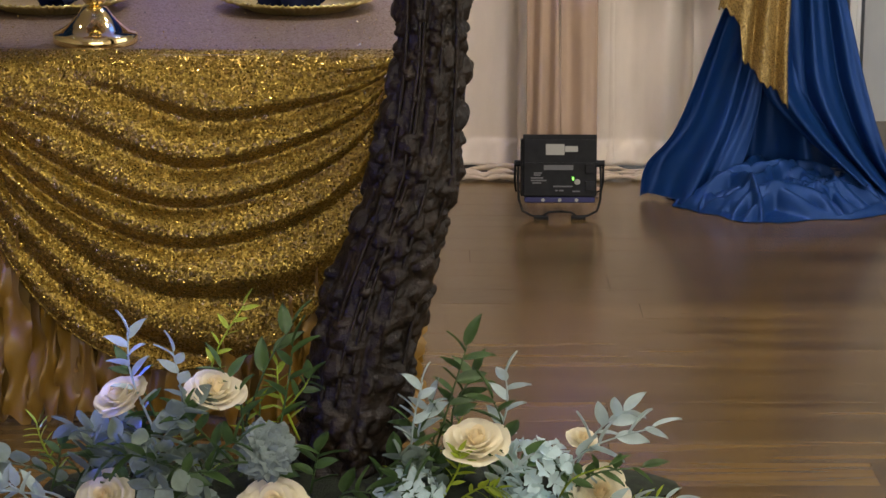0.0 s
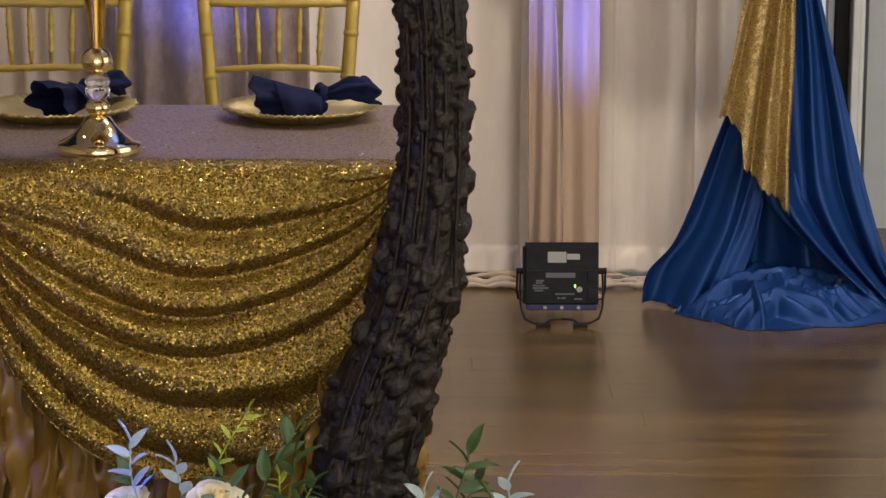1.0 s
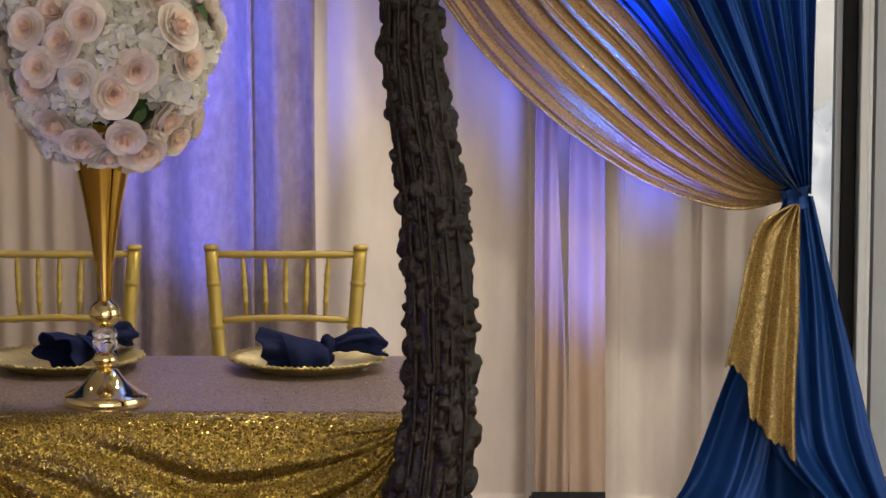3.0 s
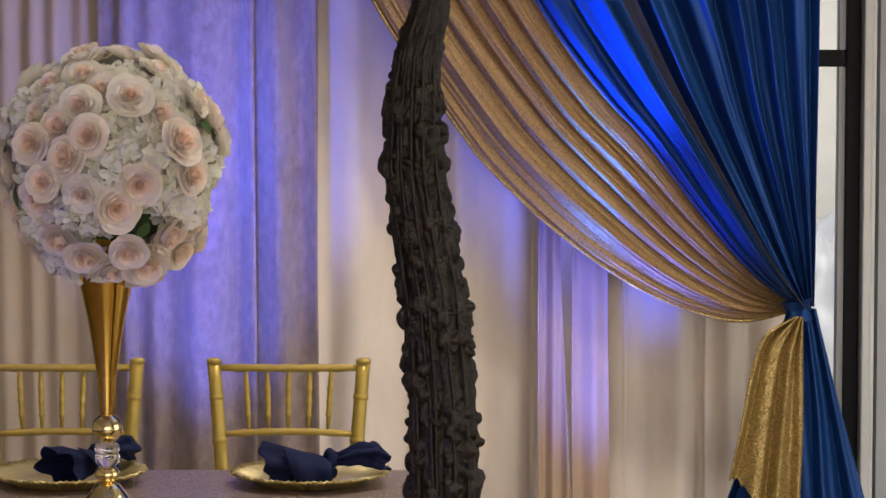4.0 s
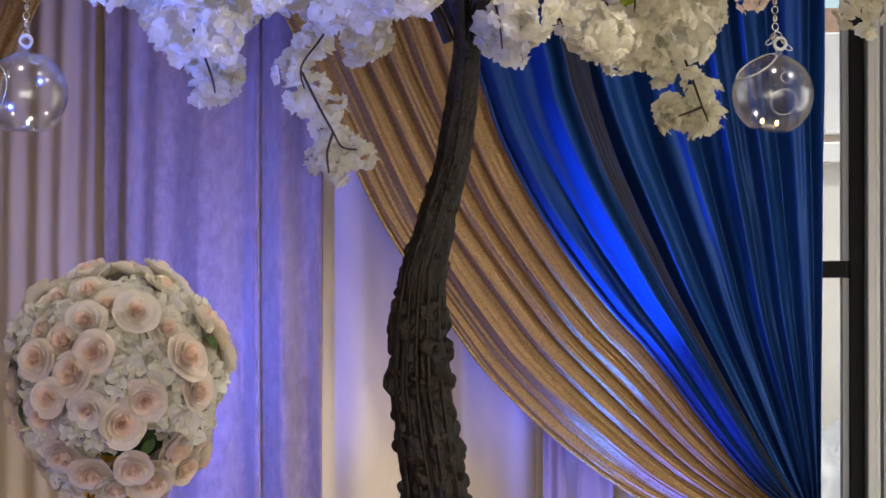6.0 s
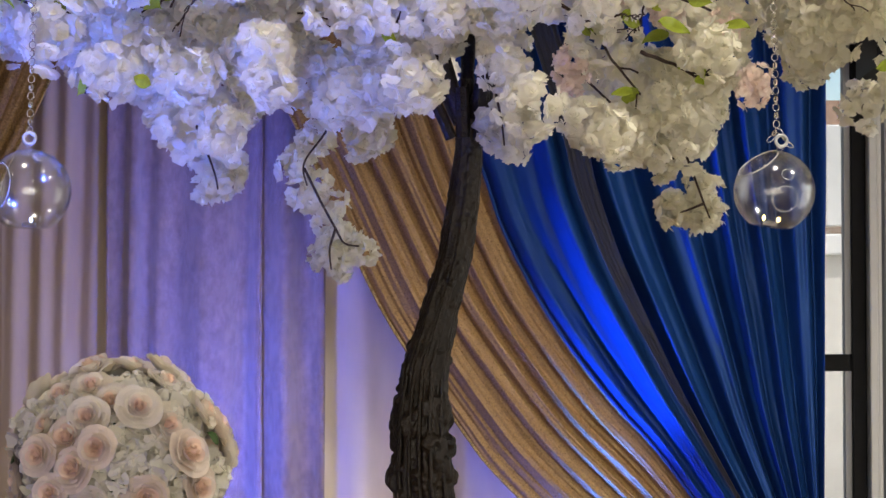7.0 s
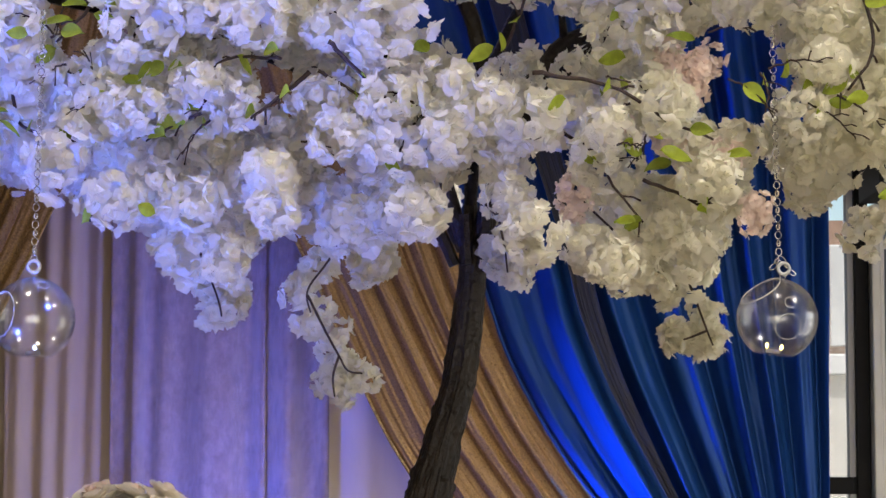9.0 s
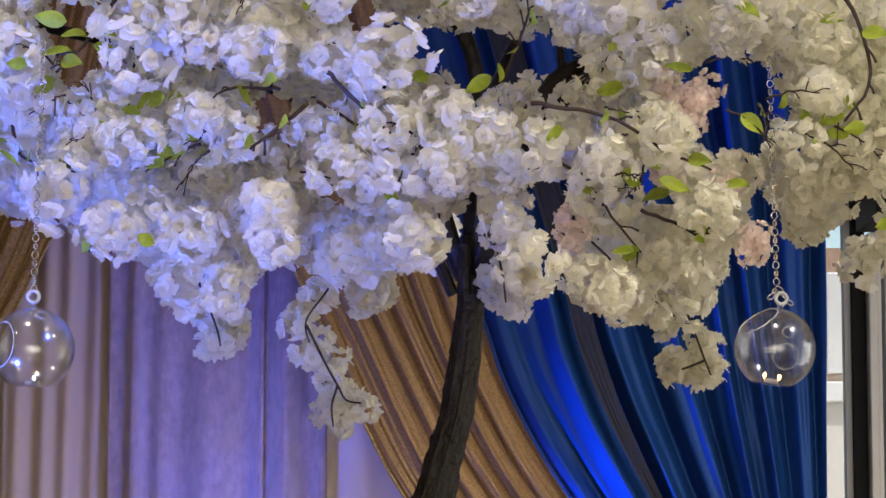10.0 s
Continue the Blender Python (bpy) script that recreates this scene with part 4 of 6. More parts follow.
def napkin(place, turn, seed, mirror=1):
    t = thing("napkin", "navy cloth napkin tied in a soft knot on a charger plate", "napkin", group="napkins")
    t.matrix_basis = Matrix.Translation(place) @ Matrix.Rotation(radians(turn), 4, "Z")

    def cone(u, w):
        """The wide end: a loose roll that opens away from the knot."""
        a = 2 * math.pi * u
        pleat = 1 - 0.34 * abs(math.sin(2.5 * a + seed + 0.8 * w)) * w + 0.10 * wob(2 * math.cos(a), 2 * math.sin(a), 3 * w + seed)
        y = (0.012 + 0.052 * w ** 0.8) * math.cos(a) * pleat
        z = 0.036 + 0.006 * w + (0.013 + 0.036 * w ** 0.8) * math.sin(a) * pleat
        return (mirror * (0.042 - 0.140 * w - 0.012 * math.sin(a) * w + 0.006 * math.sin(5 * a) * w), y, max(0.002, z))

    def flap(u, w):
        """A corner of the cloth folded down over the front."""
        top = Vector((0.045, -0.016, 0.052)).lerp(Vector((-0.060, -0.030, 0.082)), u)
        low = Vector((0.050, -0.052, 0.004)).lerp(Vector((-0.030, -0.066, 0.004)), u)
        p = top.lerp(low, w) + Vector((0, -0.018, 0.006)) * math.sin(math.pi * w) + Vector((0, -0.005 * math.sin(9 * u + seed), 0))
        return (mirror * p.x, p.y, p.z)

    def bow(u, w):
        """The short ruffled end behind the knot."""
        a = 2 * math.pi * u
        cr = 1 - 0.36 * abs(math.sin(2.5 * a + seed + 2 * w)) + 0.25 * wob(2 * math.cos(a), 2 * math.sin(a), 4 * w + seed)
        s = 0.45 + 0.75 * w - 0.45 * max(0, w - 0.8) / 0.2
        return (mirror * (0.045 + 0.120 * w + 0.008 * math.sin(3 * a) * w), 0.036 * s * math.cos(a) * cr, 0.046 + 0.016 * math.sin(math.pi * w) + 0.032 * s * math.sin(a) * cr)
    for name, fn, nu, nv in (("fold", cone, 60, 26), ("flap", flap, 20, 14), ("bow", bow, 60, 22)):
        o = part(name, mesh_of(name, *grid(nu, nv, fn), M_NAVY), t, m=Matrix())
        o.modifiers.new("thickness", "SOLIDIFY").thickness = 0.002
    ring = [(mirror * (0.042 + 0.005 * math.sin(a * 3)), 0.021 * math.cos(a), 0.042 + 0.021 * math.sin(a)) for a in [2 * math.pi * k / 24 for k in range(25)]]
    part("knot", mesh_of("knot", *tube(ring, [0.011 + 0.003 * math.sin(3 * k) for k in range(25)], 10), M_NAVY), t, m=Matrix())
    return t


napkin((-0.308, 5.43, TZ + 0.012), 0, 1.3)
napkin((-0.800, 5.46, TZ + 0.012), 60, 2.6)

# ---- centrepiece ----
VX, VY = -0.692, 5.02
vase = thing("trumpet_vase", "tall gold trumpet vase with crystal beads on the table", "vase", (VX, VY, TZ))


def turned(name, prof, mat, label="", seg=48, wave=None, parent=None):
    return part(name, mesh_of(name, *lathe(prof, seg, VX, VY, wave), mat), parent or vase, label)


B = TZ + 0.004
turned("base", [(0.0005, B), (0.083, B), (0.085, B + 0.004), (0.084, B + 0.019), (0.081, B + 0.022), (0.072, B + 0.026), (0.058, B + 0.034), (0.044, B + 0.046), (0.032, B + 0.060), (0.024, B + 0.072), (0.0005, B + 0.076)], M_GOLD, "polished gold bell-shaped foot")
turned("lower_bead", [(0.006, B + 0.074), (0.018, B + 0.078), (0.0255, B + 0.088), (0.024, B + 0.097), (0.018, B + 0.105), (0.006, B + 0.107)], M_GOLD, "", 24)
turned("crystal", [(0.0005, B + 0.106), (0.017, B + 0.108), (0.025, B + 0.118), (0.0255, B + 0.128), (0.0215, B + 0.134), (0.0255, B + 0.141), (0.024, B + 0.150), (0.014, B + 0.157), (0.0005, B + 0.158)], M_CRYSTAL, "clear faceted crystal bead", 12)
turned("gold_ball", [(0.004, B + 0.156), (0.016, B + 0.158)] + [(0.0315 * math.sin(a), B + 0.184 - 0.029 * math.cos(a)) for a in [0.55 + 2.0 * k / 14 for k in range(15)]] + [(0.012, B + 0.212)], M_GOLD, "round polished gold ball", 40)
turned("trumpet", [(0.0135, B + 0.208), (0.0165, B + 0.235), (0.019, B + 0.28), (0.0270, B + 0.34), (0.039, B + 0.41), (0.052, B + 0.47), (0.065, B + 0.53), (0.076, B + 0.59), (0.080, B + 0.615), (0.078, B + 0.616), (0.050, B + 0.57), (0.030, B + 0.45), (0.010, B + 0.3)], M_BRASS, "slender polished gold trumpet", 64)


# ---- flowers ----
def petal(length, width, cup, curl, n=4, notch=0.0, seed=0.0):
    """A petal that starts at the origin and rises along +x, with its cup and rolled lip."""
    def fn(u, t):
        v = 0.5 - 0.5 * math.cos(math.pi * t) if n > 3 else t
        k = (v - 0.56) / 0.57
        w = width * (math.sqrt(max(0.0, 1 - k * k)) if n > 3 else (0.25, 1.0, 0.62)[round(2 * t)]) * (2 * u - 1)
        r = length * v
        lip = max(0, v - 0.6) / 0.4
        z = cup * length * v * v * (1 - 0.8 * lip * lip) + curl * lip * lip * length * -0.22 + 0.22 * abs(2 * u - 1) ** 2 * width * (1 - 0.6 * v)
        z += 0.10 * length * wob(u * 3 + seed, v * 3, seed) * v
        r -= notch * length * lip * (1 - abs(2 * u - 1)) + 0.05 * length * lip * abs(math.sin(7 * u + seed))
        return (r, w, z)
    return grid(n, n, fn)


def rose_petal(r0, r1, high, half, seed):
    """A petal wrapped round the rose's axis: upright at its foot, rolled outward at its lip."""
    def fn(u, v):
        s = 2 * u - 1
        top = 1 - 0.30 * abs(s) ** 2.4 - 0.05 * wob(u * 4, seed)
        w = v * top
        lip = max(0.0, v - 0.72) / 0.28
        r = r0 + (r1 - r0) * math.sin(min(1.0, w) * math.pi / 2) ** 0.9 + 0.14 * r1 * lip * lip + 0.05 * r1 * wob(u * 3, v * 2, seed)
        z = high * w ** 1.5 - 0.14 * high * lip * lip
        a = half * s * (0.45 + 0.55 * math.sin(min(1.0, 0.25 + v) * math.pi / 2)) * (1 - 0.12 * lip)
        return (r * math.cos(a), r * math.sin(a), z)
    return grid(9, 7, fn)


# petals of a ring, foot radius, lip radius, height, half width in radians, sink
RINGS = ((3, 0.02, 0.15, 0.66, 1.5, 0.00), (3, 0.05, 0.28, 0.70, 1.45, 0.02), (4, 0.07, 0.44, 0.70, 1.25, 0.06), (4, 0.09, 0.62, 0.66, 1.15, 0.10), (5, 0.10, 0.82, 0.58, 1.0, 0.14), (5, 0.10, 1.0, 0.44, 0.92, 0.18))
PETALS = {}


def rose_kit(mat, middle, inner, radius, seed):
    """An open rose: a wound heart, and the poses of its petals, ring by ring. Axis +z, centre at the origin."""
    r = random.Random(seed)
    outer = []
    key = (mat.name, radius)
    if key not in PETALS:
        mats = (inner, inner, middle, mat, mat, mat)
        PETALS[key] = [[mesh_of("petal", *rose_petal(r0 * radius, r1 * radius, h * radius, half, 1.7 * j + 5 * k), mats[k]) for j in range(3)] for k, (n, r0, r1, h, half, sink) in enumerate(RINGS)]
    for k, (count, r0, r1, h, half, sink) in enumerate(RINGS):
        for i in range(count):
            a = 2 * math.pi * (i / count + 0.17 * k) + r.uniform(-0.25, 0.25)
            tip = Matrix.Rotation(radians(r.uniform(-4, 9)) * (k > 1), 4, "Y")
            outer.append((PETALS[key][k][r.randrange(3)], Matrix.Translation((0, 0, -radius * (sink + 0.1))) @ Matrix.Rotation(a, 4, "Z") @ tip @ Matrix.Scale(r.uniform(0.92, 1.06), 4)))

    def spiral(u, v):
        a = u * 4.2 * math.pi
        rr = radius * (0.03 + 0.17 * u) * (0.8 + 0.3 * v)
        return (rr * math.cos(a), rr * math.sin(a), radius * (-0.1 + (0.62 - 0.10 * u) * v))
    return mesh_of("rose", *grid(40, 4, spiral), inner), outer


def add_rose(kit, parent, m, label=""):
    o = part("rose", kit[0], parent, label, m=m)
    for me, pm in kit[1]:
        part("petal", me, o, m=pm)
    return o


def floret(radius, r, layers, notch=0.30, n=4):
    out = []
    for k, (count, size, rise) in enumerate(layers):
        for i in range(count):
            a = 2 * math.pi * (i / count + 0.2 * k) + r.uniform(-0.2, 0.2)
            L = radius * size * r.uniform(0.9, 1.1)
            p = petal(L, L * 0.58, 0.25, 0.35 * r.random(), n, notch, r.uniform(0, 9))
            out.append(moved(p, Matrix.Rotation(a, 4, "Z") @ Matrix.Rotation(radians(-rise + r.uniform(-14, 14)), 4, "Y") @ Matrix.Rotation(r.uniform(-0.3, 0.3), 4, "X")))
    return join(*out)


def facing(d, spin=0.0):
    return Vector(d).to_track_quat("Z", "Y").to_matrix().to_4x4() @ Matrix.Rotation(spin, 4, "Z")


def soft_petal(length, width, cup, r):
    """A round petal with a shallow notch in its tip, eight faces about its middle."""
    ring = [(0.0, 0.0), (0.34, 0.62), (0.66, 1.0), (0.93, 0.70), (0.93 - 0.10 * r.random(), 0.05), (0.95, -0.62), (0.68, -1.0), (0.34, -0.62)]
    verts = [(0.58 * length, 0.0, 0.12 * cup * length)]
    for q, w in ring:
        verts.append((q * length * r.uniform(0.90, 1.08), w * width * 0.5 * r.uniform(0.85, 1.1), length * (cup * q * q + 0.14 * w * w * (1 - q) + r.uniform(-0.12, 0.12) * q)))
    return verts, [(0, 1 + k, 1 + (k + 1) % 8) for k in range(8)]


def double_blossom(radius, r, rings):
    out = []
    for k, (count, size, rise) in enumerate(rings):
        for i in range(count):
            a = 2 * math.pi * (i / count + 0.23 * k) + r.uniform(-0.25, 0.25)
            L = radius * size * r.uniform(0.75, 1.15)
            out.append(moved(soft_petal(L, L * 1.02, 0.22, r), Matrix.Rotation(a, 4, "Z") @ Matrix.Rotation(radians(-rise + r.uniform(-20, 20)), 4, "Y") @ Matrix.Rotation(r.uniform(-0.4, 0.4), 4, "X")))
    return join(*out)


def bunch_mesh(name, mat, seed, count=12, spread=0.045, size=0.026):
    """A rounded, uneven bunch of ruffled double blossoms that face outward."""
    r = random.Random(seed)
    out = []
    axes = Vector((r.uniform(0.9, 1.3), r.uniform(0.8, 1.05), r.uniform(0.7, 0.95)))
    for k in range(count):
        h = 1 - 2 * (k + 0.5) / count
        a = 2.39996 * k + r.uniform(-0.35, 0.35)
        d = Vector((math.sqrt(1 - h * h) * math.cos(a), math.sqrt(1 - h * h) * math.sin(a), h))
        p = Vector((d.x * axes.x, d.y * axes.y, d.z * axes.z)) * spread * r.uniform(0.72, 1.15)
        d = d + Vector((r.uniform(-.35, .35), r.uniform(-.35, .35), r.uniform(-.35, .35)))
        out.append(moved(double_blossom(size * r.uniform(0.85, 1.15), r, ((7, 1.0, 8), (6, 0.78, 32), (4, 0.5, 60))), Matrix.Translation(p) @ facing(d, r.uniform(0, 6))))
    return mesh_of(name, *join(*out), mat)


def hydrangea_mesh(name, mat, seed, radius=0.045, count=34, size=0.019):
    r = random.Random(seed)
    out = []
    for k in range(count):
        h = 1 - 1.45 * (k + 0.5) / count
        a = 2.39996 * k
        s = math.sqrt(max(0, 1 - h * h))
        d = Vector((s * math.cos(a), s * math.sin(a), h))
        out.append(moved(double_blossom(size * r.uniform(0.9, 1.15), r, ((4, 1.0, 12),)), Matrix.Translation(d * radius * r.uniform(0.9, 1.06)) @ facing(d + Vector((r.uniform(-.3, .3), r.uniform(-.3, .3), 0)), r.uniform(0, 6))))
    return mesh_of(name, *join(*out), mat)


def leaf_mesh(name, mat, length, width, fold=0.25, droop=0.2):
    def fn(u, v):
        w = width * (math.sin(math.pi * v ** 0.8) ** 0.8 if 0 < v < 1 else 0) * (2 * u - 1)
        return (length * v, w, abs(2 * u - 1) * width * fold - droop * length * v * v)
    return mesh_of(name, *grid(5, 9, fn), mat)


BLOSSOM = [bunch_mesh("blossom", M_PETAL, 40 + k, 16 + k % 4, 0.042 + 0.004 * (k % 3), 0.0215) for k in range(10)]
SMALL = [bunch_mesh("blossom", M_PETAL, 140 + k, 5 + k % 3, 0.022 + 0.003 * (k % 2), 0.0225) for k in range(5)]
PINKB = [bunch_mesh("blossom", M_PINK, 60 + k, 14, 0.034, 0.018) for k in range(3)]
ROSES = [rose_kit(M_ROSE, M_PEACH, M_BLUSH, 0.042, 80 + k) for k in range(4)]
PALE = [rose_kit(M_IVORY, M_ROSE, M_PEACH, 0.043, 120 + k) for k in range(2)]
HYDS = [hydrangea_mesh("hydrangea", M_HYD, 90 + k, 0.038, 20, 0.030) for k in range(3)]
LEAF_A = leaf_mesh("leaf", M_LEAF, 0.056, 0.015)
LEAF_B = leaf_mesh("leaf", M_LEAF, 0.046, 0.015, 0.4, 0.35)

# rose ball in the vase
BC = Vector((-0.678, 5.02, 1.478))
ball = thing("rose_ball", "domed ball of ivory and blush roses in the trumpet vase", "flower arrangement", BC)
# core added behind the blooms, deep green for leaves and shade in the gaps
core = [(0.155 * math.sin(a), BC.z - 0.150 * math.cos(a)) for a in [0.02 + 3.1 * k / 16 for k in range(17)]]
part("moss_core", mesh_of("moss_core", *lathe([(a, b if b > BC.z else BC.z + (b - BC.z) * 1.2) for a, b in core], 32, BC.x, BC.y), M_GREEN), ball)
rb = random.Random(11)
N = 136
for k in range(N):
    h = 1 - 1.94 * (k + 0.5) / N
    a = 2.39996 * k + 0.7
    s = math.sqrt(1 - h * h)
    d = Vector((s * math.cos(a), s * math.sin(a), h))
    kind = rb.random()
    R = 0.177 + rb.uniform(-0.008, 0.022) + (0.012 if kind < 0.56 else -0.006)
    pos = Vector((d.x * (R + 0.012), d.y * (R + 0.012), d.z * R * (1.30 if d.z < 0 else 1.03)))
    aim = Vector((d.x * 1.25, d.y * 1.25, d.z * (0.82 if d.z > 0 else 1))) + Vector((rb.uniform(-.25, .25), rb.uniform(-.25, .25), rb.uniform(-.15, .3)))
    if kind < 0.56:
        # paler roses on top put the light from above into petal colour; few elsewhere
        add_rose(PALE[k % 2] if d.z > 0.45 or kind < 0.10 else ROSES[k % 4], ball, Matrix.Translation(pos) @ facing(aim, rb.uniform(0, 6)) @ Matrix.Scale(rb.uniform(0.82, 1.08), 4))
    elif kind < 0.95:
        part("hydrangea", HYDS[k % 3], ball, m=Matrix.Translation(pos - d * (0.018 if d.z > 0.5 else 0.032)) @ facing(aim, rb.uniform(0, 6)) @ Matrix.Scale(rb.uniform(0.85, 1.1), 4))
    else:
        part("leaf", leaf_mesh("leaf", M_GREEN, 0.045, 0.012), ball, m=Matrix.Translation(pos + d * 0.005) @ facing(aim, rb.uniform(0, 6)))

# ---- blossom tree ----
tree = thing("blossom_tree", "artificial white cherry blossom tree with a knotty dark trunk", "tree", (-0.17, 4.5, 0))
# height, centre, width
TRUNK = [(0.0, -0.178, 0.21), (0.071, -0.175, 0.205), (0.181, -0.161, 0.225), (0.290, -0.142, 0.226), (0.398, -0.113, 0.213), (0.505, -0.079, 0.197), (0.610, -0.046, 0.180), (0.714, -0.033, 0.160), (0.817, -0.022, 0.143), (0.919, -0.018, 0.138), (1.062, -0.021, 0.136), (1.164, -0.029, 0.135), (1.264, -0.038, 0.131), (1.365, -0.056, 0.123), (1.475, -0.070, 0.118), (1.576, -0.071, 0.104), (1.676, -0.066, 0.090), (1.772, -0.041, 0.066), (1.873, -0.012, 0.062), (1.973, 0.003, 0.058), (2.073, 0.014, 0.050), (2.12, 0.014, 0.049)]


def trunk_at(z):
    for (z0, x0, w0), (z1, x1, w1) in zip(TRUNK, TRUNK[1:]):
        if z <= z1:
            k = (z - z0) / (z1 - z0)
            return x0 + (x1 - x0) * k, w0 + (w1 - w0) * k
    return TRUNK[-1][1], TRUNK[-1][2]


LUMPS = {}
lr = random.Random(77)
for k in range(1050):
    z = lr.random() ** 1.15 * 2.05
    size = lr.uniform(0.006, 0.016) * (1.15 if z < 0.8 else 0.9 if z < 1.65 else 0.55)
    lump = (lr.uniform(0, 2 * math.pi), z, size, size * lr.uniform(0.6, 1.15), lr.uniform(0.7, 1.8))
    for b in range(int((z - 0.05) * 20) - 1, int((z + 0.05) * 20) + 2):
        LUMPS.setdefault(b, []).append(lump)


def trunk_mesh():
    nu, nv = 132, 620

    def fn(u, v):
        z = 2.12 * v
        x, w = trunk_at(z)
        a = 2 * math.pi * u
        c, s = math.cos(a), math.sin(a)
        base = w / 2 * (0.84 + 0.14 * min(1, max(0, (z - 1.62) / 0.15)))
        rough = 1.0 if z < 1.65 else max(0.4, 1 - (z - 1.65) * 1.5)
        top = 0.0
        wa = a + 0.14 * wob(z * 26, a * 2.0, 4.0) + 0.08 * wob(z * 60, a * 5, 1.0)
        wz = z + 0.007 * wob(z * 30, a * 2.5, 9.0) + 0.004 * wob(z * 70, a * 6, 3.0)
        for la, lz, size, high, tall in LUMPS.get(int(z * 20), ()):
            da = (wa - la + math.pi) % (2 * math.pi) - math.pi
            d2 = (da * base / size) ** 2 + ((wz - lz) / (size * tall)) ** 2
            if d2 < 1:
                top = max(top, high * math.sqrt(1 - d2))
        strand = (1 - abs(math.sin(a * 4.5 + 2.2 * wob(a * 0.6, z * 1.4, 3)))) ** 1.5 * 0.0045
        cleft = -0.006 * max(0, 1 - abs(math.sin(a * 3 + 1.7 + 1.5 * wob(z * 1.1, 8.0))) * 6)
        fine = 0.003 * noise.noise(Vector((c * 9, s * 9, z * 45))) + 0.004 * noise.noise(Vector((c * 3, s * 3, z * 14)))
        r = base + (top + strand + cleft + fine) * rough * min(1, w / 0.11)
        return (x + r * c, 4.5 + r * s, z)
    v, f = [], []
    for j in range(nv):
        for i in range(nu):
            v.append(fn(i / nu, j / (nv - 1)))
    for j in range(nv - 1):
        for i in range(nu):
            i2 = (i + 1) % nu
            f.append((j * nu + i, j * nu + i2, (j + 1) * nu + i2, (j + 1) * nu + i))
    return mesh_of("trunk", v, f, M_BARK)


part("trunk", trunk_mesh(), tree)
tr = random.Random(3)
for k in range(5):
    a0 = -math.pi / 2 + (k - 2) * 0.36 + tr.uniform(-0.05, 0.05)
    z0, z1 = tr.uniform(0.0, 0.3), tr.uniform(1.7, 2.1)
    pts = []
    for j in range(70):
        z = z0 + (z1 - z0) * j / 69
        x, w = trunk_at(z)
        a = a0 + 0.22 * wob(z * 1.1, k * 3.3)
        r = w / 2 * 0.86 + (0.004 + 0.006 * wob(z * 9, k)) * min(1, w / 0.11) * (1.0 if z < 1.65 else 0.5)
        pts.append((x + r * math.cos(a), 4.5 + r * math.sin(a), z))
    part("bark_cord", mesh_of("bark_cord", *tube(pts, 0.0036, 6), M_BARK), tree)

# limbs: the cut stubs at the collar, then the boughs
for x, y, dx, dz, r in ((-0.018, 4.49, -0.035, 0.075, 0.011), (0.004, 4.475, -0.004, 0.090, 0.012), (0.028, 4.49, 0.010, 0.10, 0.016), (0.040, 4.51, 0.035, 0.075, 0.010), (0.01, 4.52, 0.0, 0.11, 0.012)):
    part("stub", mesh_of("stub", *tube([(x, y, 2.085), (x + dx * 0.5, y, 2.085 + dz * 0.55), (x + dx, y - 0.004, 2.085 + dz)], [r, r * 1.05, r * 0.92], 7), M_BARK, False), tree)
BOUGHS = [
    [(0.02, 4.52, 2.10), (0.045, 4.50, 2.19), (0.062, 4.48, 2.257), (0.046, 4.46, 2.375), (0.026, 4.44, 2.468), (0.005, 4.42, 2.54), (-0.04, 4.40, 2.61), (-0.10, 4.40, 2.72)],
    [(0.062, 4.48, 2.25), (0.10, 4.46, 2.285), (0.128, 4.45, 2.301), (0.185, 4.45, 2.305), (0.22, 4.45, 2.29)],
    [(0.046, 4.50, 2.36), (0.09, 4.50, 2.39), (0.128, 4.50, 2.421), (0.185, 4.50, 2.489), (0.272, 4.50, 2.519), (0.343, 4.50, 2.538), (0.441, 4.50, 2.55), (0.594, 4.50, 2.579), (0.748, 4.50, 2.617), (0.95, 4.45, 2.66)],
    [(0.180, 4.50, 2.485), (0.178, 4.49, 2.51), (0.175, 4.49, 2.54)],
    [(0.0, 4.54, 2.12), (-0.08, 4.58, 2.28), (-0.16, 4.60, 2.38), (-0.30, 4.60, 2.46), (-0.55, 4.6, 2.54), (-0.80, 4.6, 2.60)],
    [(0.0, 4.50, 2.12), (-0.06, 4.42, 2.30), (-0.14, 4.32, 2.44), (-0.30, 4.25, 2.54), (-0.5, 4.2, 2.60)],
    [(0.02, 4.50, 2.12), (0.08, 4.44, 2.30), (0.22, 4.40, 2.46), (0.42, 4.35, 2.58)],
    [(0.01, 4.55, 2.12), (0.02, 4.65, 2.35), (0.08, 4.75, 2.55), (0.15, 4.8, 2.68)],
]
for k, pts in enumerate(BOUGHS):
    fine = [along(pts, k2 / 30) for k2 in range(31)]
    r0 = (0.019, 0.009, 0.019, 0.009, 0.016, 0.014, 0.014, 0.014)[k]
    part("bough", mesh_of("bough", *tube([(x, y, z + 0.004 * wob(j * 0.5, k)) for j, (x, y, z) in enumerate(fine)], [r0 * (1 - 0.35 * j / 30 + 0.10 * wob(j * 0.7, k, 4)) for j in range(31)], 9), M_BARK), tree)

